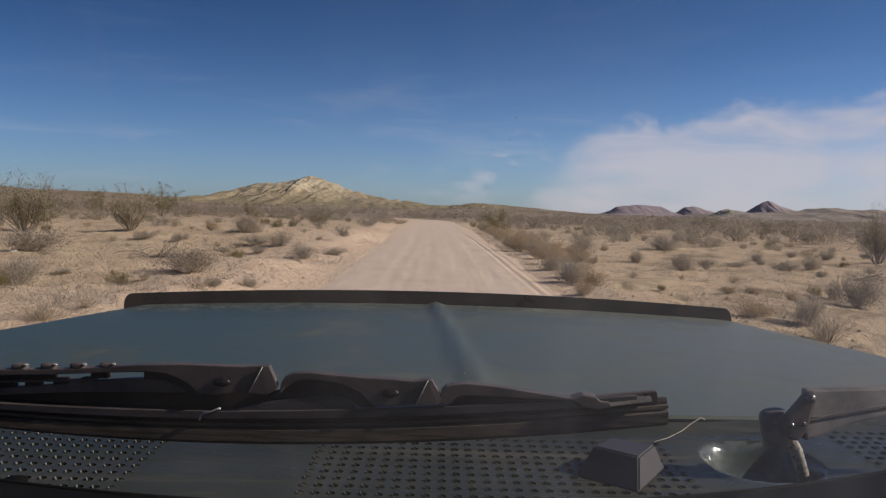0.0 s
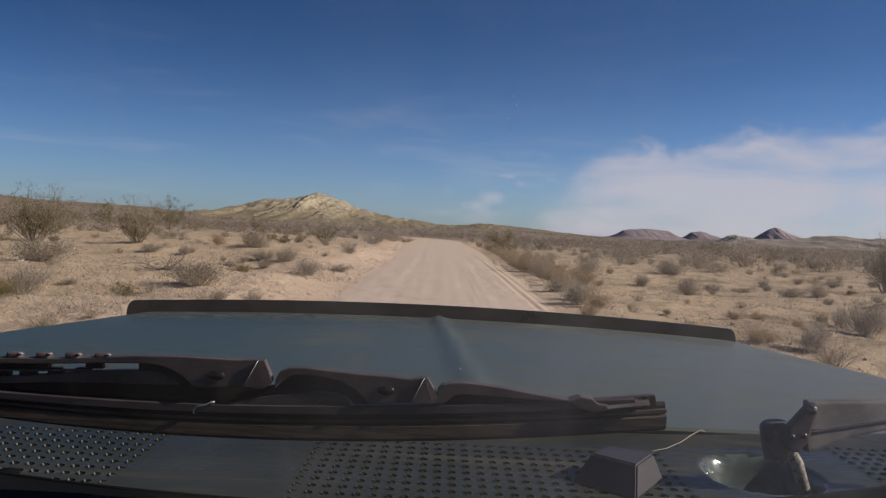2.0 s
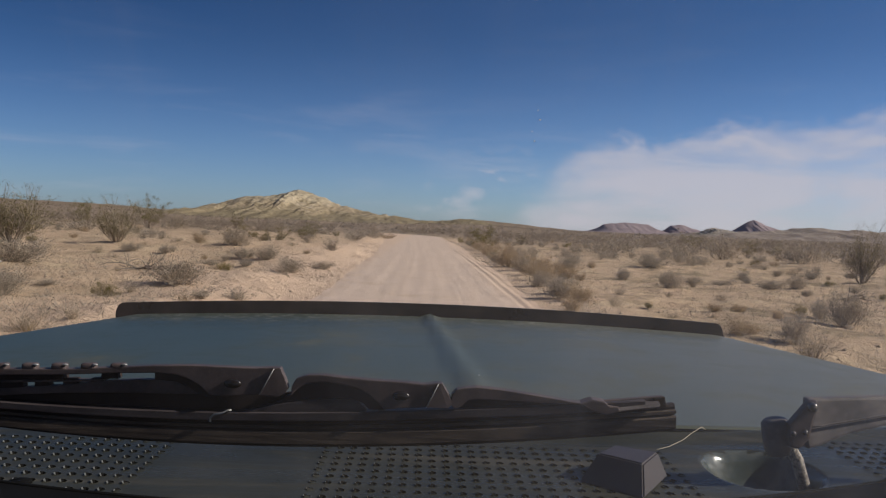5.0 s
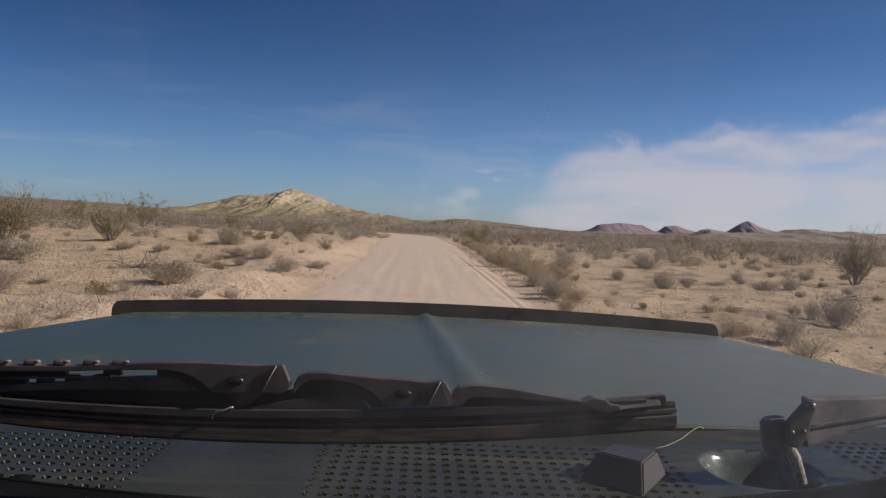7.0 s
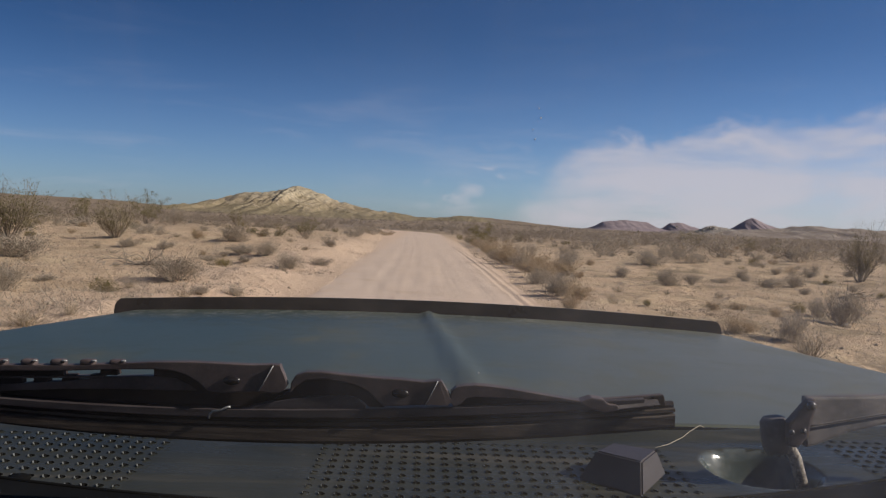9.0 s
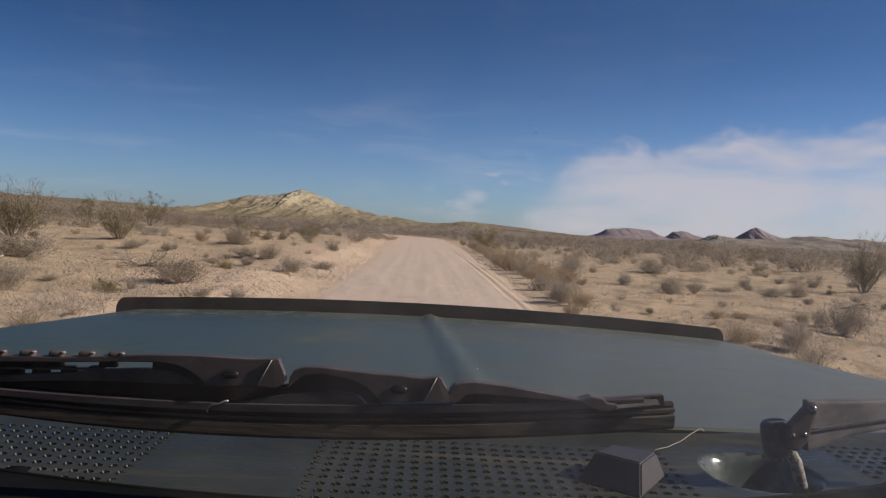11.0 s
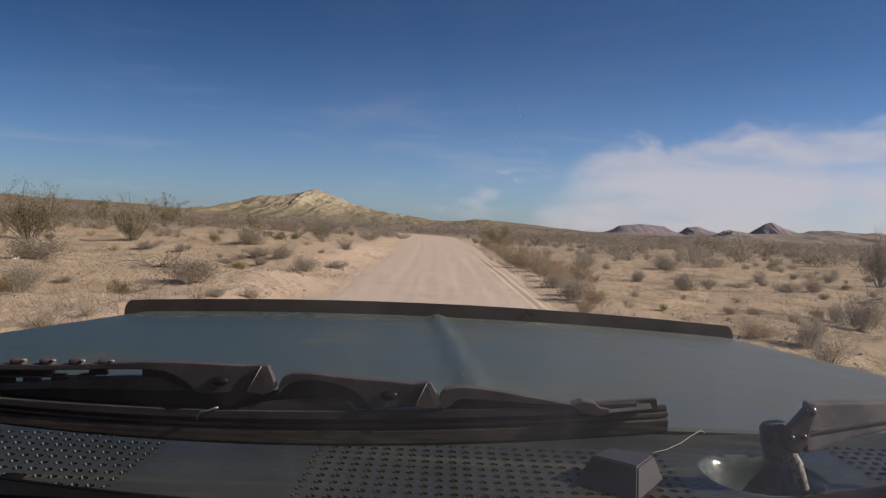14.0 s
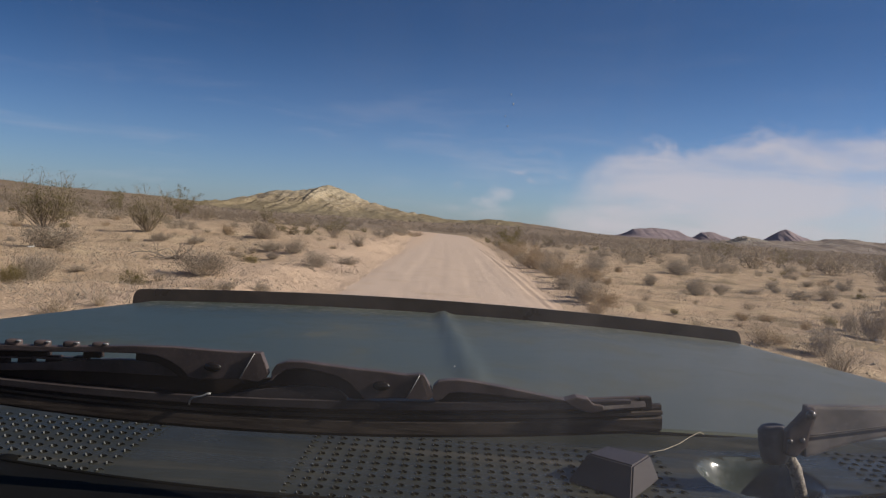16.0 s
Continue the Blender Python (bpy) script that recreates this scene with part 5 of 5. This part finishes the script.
        part("hinge_pin", bm, M["pin"], arm, "shiny pin head")


def make_nozzle(car):
    nozzle = tagged(new("washer_nozzle"), "black plastic washer nozzle housing on the cowl")
    nozzle.parent = car
    bm = bmesh.new()
    z = COWL + 0.0005
    top = [Vector(p) for p in ((0.1105, 0.5415), (0.1360, 0.5196), (0.1541, 0.5490), (0.1272, 0.5640))]
    spread = (0.0165, 0.0065, 0.0050, 0.0060)      # how far each side leans out at its foot
    lines = []
    for i in range(4):
        d = (top[(i + 1) % 4] - top[i]).normalized()
        lines.append((top[i] + Vector((d.y, -d.x)) * spread[i], d))
    foot = []
    for i in range(4):
        (a, d), (b, e) = lines[i - 1], lines[i]
        foot.append(a + d * ((b - a).cross(e) / d.cross(e)))
    rows = [[bm.verts.new((p.x, p.y, h)) for p in ring] for ring, h in ((foot, z), (top, z + 0.0175))]
    for i in range(4):
        bm.faces.new((rows[0][i], rows[0][(i + 1) % 4], rows[1][(i + 1) % 4], rows[1][i]))
    bm.faces.new(rows[0][::-1])
    bm.faces.new(rows[1])
    bmesh.ops.recalc_face_normals(bm, faces=bm.faces)
    bmesh.ops.bevel(bm, geom=list(bm.edges), offset=0.0011, segments=2, affect="EDGES")
    part("housing", bm, M["moulded"], nozzle, smooth=False)


def make_wheel(x, y, car):
    """A wheel and tyre by turning a profile round the axle."""
    def lathe(profile, sides=40):
        bm = bmesh.new()
        rings = [[bm.verts.new((x + math.copysign(a, x), y + r * math.cos(6.2832 * k / sides), 0.365 + r * math.sin(6.2832 * k / sides))) for k in range(sides)] for a, r in profile]
        for p, q in zip(rings, rings[1:]):
            for k in range(sides):
                bm.faces.new((p[k], p[(k + 1) % sides], q[(k + 1) % sides], q[k]))
        return bm
    wheel = new("wheel")
    wheel.parent = car
    part("tyre", lathe([(-0.10, 0.20), (-0.11, 0.30), (-0.09, 0.355), (-0.05, 0.368), (0.05, 0.368), (0.09, 0.355), (0.11, 0.30), (0.10, 0.20)]), M["rubber"], wheel, "black rubber tyre")
    part("rim", lathe([(-0.10, 0.20), (0.05, 0.195), (0.085, 0.19), (0.06, 0.10), (0.075, 0.03), (0.075, 0.001)]), M["iron"], wheel, "grey steel rim")


def make_car():
    car = tagged(new("off_road_car"), "dark green off-road car with a dusty bonnet standing on the track", "car")
    # bonnet
    u = np.linspace(-1, 1, 121)
    v = np.concatenate([np.linspace(0, 0.9, 60), np.linspace(0.9, 1, 26)[1:]])
    U, V = np.meshgrid(u, v, indexing="ij")
    X = U * 0.70
    for _ in range(3):
        Y = hood_rear(X) + V * (1.700 - 0.045 * X ** 2 - hood_rear(X))
        X = U * hood_half(Y)
    Z = hood_height(X, Y)
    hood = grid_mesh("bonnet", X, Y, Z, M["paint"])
    hood.parent = car
    tagged(hood, "dusty dark green bonnet with a centre ridge")
    solid = hood.modifiers.new("thickness", "SOLIDIFY")
    solid.thickness, solid.offset = 0.004, -1.0
    # near-black rim and rod draw the shade in the gap
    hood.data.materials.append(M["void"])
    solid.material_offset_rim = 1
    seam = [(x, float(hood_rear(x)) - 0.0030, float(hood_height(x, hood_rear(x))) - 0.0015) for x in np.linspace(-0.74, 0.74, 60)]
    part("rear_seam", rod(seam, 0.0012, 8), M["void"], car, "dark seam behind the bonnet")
    # wings and nose below the bonnet
    for side in (-1, 1):
        ys = np.linspace(0.30, 1.70, 40)
        zs = np.linspace(0, 1, 14)
        Yg, T = np.meshgrid(ys, zs, indexing="ij")
        half = hood_half(Yg)
        top = hood_height(half, Yg) - 0.004
        Xg = side * (half - 0.004 + 0.035 * np.sin(T * 2.6))
        hole = np.clip(0.46 - np.hypot(Yg - 1.02, 0), 0, 1)
        low = 0.42 + np.where(hole > 0, np.sqrt(np.clip(0.44 ** 2 - (Yg - 1.02) ** 2, 0, 1)) - 0.05, 0).clip(0)
        Zg = top * (1 - T) + low * T
        wing = grid_mesh("wing", Xg, Yg, Zg, M["paint"])
        wing.parent = car
        thick = wing.modifiers.new("thickness", "SOLIDIFY")
        thick.thickness, thick.offset = 0.006, 0.0
    xs = np.linspace(-0.645, 0.645, 40)
    zs = np.linspace(0, 1, 12)
    Xg, T = np.meshgrid(xs, zs, indexing="ij")
    Yg = 1.695 - 0.055 * Xg ** 2 + 0.03 * np.sin(T * 3.1)
    nose = grid_mesh("nose_panel", Xg, Yg, (hood_height(Xg, 1.70) - 0.004) * (1 - T) + 0.48 * T, M["paint"])
    nose.parent = car
    bm = bmesh.new()
    rounded_box(bm, (1.42, 0.14, 0.13), (0, 1.80, 0.52), 0.03)
    part("bumper", bm, M["plastic"], car, "black bumper")
    bm = bmesh.new()
    rounded_box(bm, (1.30, 1.25, 0.16), (0, 0.95, 0.46), 0.02)
    part("chassis", bm, M["void"], car, "dark chassis under the bonnet")
    bm = bmesh.new()
    rounded_box(bm, (1.44, 0.03, 0.66), (0, 0.40, 0.78), 0.005)
    part("bulkhead", bm, M["void"], car)
    for side in (-1, 1):
        make_wheel(side * 0.70, 1.02, car)
    # smoked deflector along the bonnet's front
    bm = bmesh.new()
    rows = []
    across = np.unique(np.concatenate([np.linspace(-0.648, 0.614, 60), -0.648 + 0.018 * np.linspace(0, 1, 12) ** 2, 0.614 - 0.018 * np.linspace(0, 1, 12) ** 2]))
    for x in across:
        e = min(x + 0.648, 0.614 - x)
        k = math.sqrt(max(0.0, 1 - (1 - min(e, 0.016) / 0.016) ** 2)) if e < 0.016 else 1.0
        y = 1.664 - 0.03 * x * x
        zb = 1.111 - 0.045 * x * x
        h = (0.0225 + 0.002 * math.cos(x * 2)) * k
        rows.append([bm.verts.new((x, y - 0.002, zb - 0.045)), bm.verts.new((x, y, zb + h)), bm.verts.new((x, y + 0.003, zb + h)), bm.verts.new((x, y + 0.001, zb - 0.045))])
    for p, q in zip(rows, rows[1:]):
        for i in range(4):
            bm.faces.new((p[i], p[(i + 1) % 4], q[(i + 1) % 4], q[i]))
    bm.faces.new(rows[0])
    bm.faces.new(rows[-1][::-1])
    part("bug_deflector", bm, M["acrylic"], car, "dark brown smoked acrylic bug deflector", smooth=False)
    # cowl
    xs = np.unique(np.concatenate([np.linspace(-0.74, 0.74, 260), np.linspace(0.17, 0.35, 90)]))
    t = np.linspace(0, 1, 70)
    Xg, T = np.meshgrid(xs, t, indexing="ij")
    Yg = 0.40 + T * (hood_rear(Xg) - 0.0012 - 0.40)
    Zg = cowl_height(Xg, Yg)
    for x0, x1, y0, y1 in VENTS:
        inside = step(Xg, x0 + 0.012, x0 + 0.019) * (1 - step(Xg, x1 - 0.026, x1 - 0.018)) * step(Yg, y0 + 0.003, y0 + 0.009) * (1 - step(Yg, y1 - 0.023, y1 - 0.017))
        Zg = Zg - 0.014 * inside
    cowl = grid_mesh("cowl", Xg, Yg, Zg, M["vent"])
    cowl.parent = car
    tagged(cowl, "dusty dark green cowl panel under the windscreen")
    cowl.data.materials.append(M["dish"])
    for f in cowl.data.polygons:
        if abs(f.center.x - 0.241) < 0.055 and f.center.z < COWL - 0.0010 and abs(f.center.y - 0.578) < 0.06:
            f.material_index = 1      # lighter glossy paint: the dish's brightness is put into its colour
    for x0, x1, y0, y1 in VENTS:
        make_vent(x0, x1, y0, y1, car)
    # rim of the dished hole and the dark slot in it
    bm = bmesh.new()
    bmesh.ops.create_cone(bm, segments=32, radius1=0.032, radius2=0.032, depth=0.003, cap_ends=True, matrix=Matrix.Translation((0.2560, 0.5640, COWL - 0.0264)) @ Matrix.Diagonal((0.60, 0.45, 1, 1)))
    part("spindle_hole", bm, M["void"], car, "dark oval hole round the spindle", smooth=False)
    plug = bmesh.new()
    bmesh.ops.create_cone(plug, segments=20, radius1=0.0075, radius2=0.0064, depth=0.0016, cap_ends=True, matrix=Matrix.Translation((-0.2600, 0.4930, COWL + 0.0014)))
    part("drain_plug", plug, M["void"], car, "small black rubber plug")
    # seal and dashboard below the glass
    edge = [(x, 0.4607 + 0.0745 * x + 0.6345 * x * x, COWL + 0.0030) for x in np.linspace(-0.42, 0.42, 60)]
    part("windscreen_seal", sweep(edge, [(-0.002, 0.0), (-0.0015, 0.0012), (0.0010, 0.0012), (0.0020, 0.0), (0.0015, -0.004), (-0.0015, -0.004)]), M["void"], car, "black rubber seal")
    dash = [(x, 0.4607 + 0.0745 * x + 0.6345 * x * x - 0.0025, COWL + 0.0036) for x in np.linspace(-0.42, 0.42, 60)]
    part("dashboard", sweep(dash, [(0.0, 0.0), (0.0, -0.02), (-0.32, -0.05), (-0.32, 0.0)]), M["void"], car, "black dashboard top")
    # the windscreen, slightly bowed
    Xg, T = np.meshgrid(np.linspace(-0.70, 0.70, 40), np.linspace(0, 1, 24), indexing="ij")
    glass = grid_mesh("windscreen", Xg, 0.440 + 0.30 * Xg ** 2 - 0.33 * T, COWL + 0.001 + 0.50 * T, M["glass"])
    glass.parent = car
    glass.visible_shadow = False
    tagged(glass, "clear windscreen with a thin film of dust and a painted glare veil")
    make_wiper(car)
    make_wiper_arm(car)
    make_nozzle(car)


make_car()


def make_cabin(car):
    """The plain closed body behind and above the windscreen."""
    def panel(name, size, centre, mat, label="", bevel=0.02, turn=None):
        bm = bmesh.new()
        rounded_box(bm, size, centre, bevel, turn)
        return part(name, bm, M[mat], car, label)
    panel("roof", (1.34, 2.55, 0.035), (0, -1.175, 1.665), "paint", "dark green roof", 0.015)
    panel("headliner", (1.30, 2.50, 0.012), (0, -1.175, 1.636), "void", "dark headliner", 0.004)
    for side in (-1, 1):
        panel("door", (0.06, 1.24, 0.66), (side * 0.745, -0.28, 0.79), "paint", "dark green door")
        panel("rear_quarter", (0.06, 1.70, 0.66), (side * 0.745, -1.76, 0.86), "paint", "dark green rear quarter panel")
        panel("sill", (0.06, 1.30, 0.10), (side * 0.735, -0.28, 0.42), "void")
        bm = rod([(side * 0.735, 0.590, 1.12), (side * 0.715, 0.44, 1.30), (side * 0.685, 0.26, 1.50), (side * 0.655, 0.10, 1.65)], 0.028, 12)
        part("front_pillar", bm, M["paint"], car, "dark green front pillar")
        for y, k in ((-0.92, 0.05), (-2.45, 0.09)):
            bm = rod([(side * 0.735, y, 1.08), (side * 0.665, y, 1.65)], k, 12)
            part("pillar", bm, M["paint"], car)
        make_wheel(side * 0.70, -1.55, car)
    panel("tailgate", (1.44, 0.06, 0.72), (0, -2.60, 0.86), "paint", "dark green tailgate")
    panel("cabin_floor", (1.40, 2.95, 0.05), (0, -1.12, 0.44), "void", "dark cabin floor", 0.01)


make_cabin(bpy.data.objects["off_road_car"])


def make_specks(car):
    """Bits of dried dirt on the windscreen."""
    for x, z, r in ((0.0280, 1.3421, 0.00030), (0.0268, 1.3453, 0.00022), (0.0255, 1.3378, 0.00022), (0.0268, 1.3345, 0.00030), (0.0141, 1.2301, 0.00034)):
        bm = bmesh.new()
        t = (z - COWL - 0.001) / 0.5
        bmesh.ops.create_icosphere(bm, subdivisions=1, radius=r, matrix=Matrix.Translation((x, 0.440 + 0.30 * x * x - 0.33 * t + 0.0003, z)))
        part("dirt_speck", bm, M["speck"], bpy.data.objects["windscreen"], "pale speck of dried dirt")


def make_straw():
    """A dry stalk caught under the nozzle housing."""
    bm = rod([(0.1560, 0.557, 1.1475), (0.1735, 0.585, 1.1425), (0.1888, 0.600, 1.1441), (0.2020, 0.620, 1.1445), (0.2147, 0.635, 1.1457), (0.2188, 0.637, 1.1435)], 0.00032, 6)
    stalk = new("straw_stalk")
    part("stalk", bm, M["straw"], stalk)
    tagged(stalk, "thin bent dry straw stalk on the cowl", "straw")


make_straw()
make_specks(bpy.data.objects["off_road_car"])
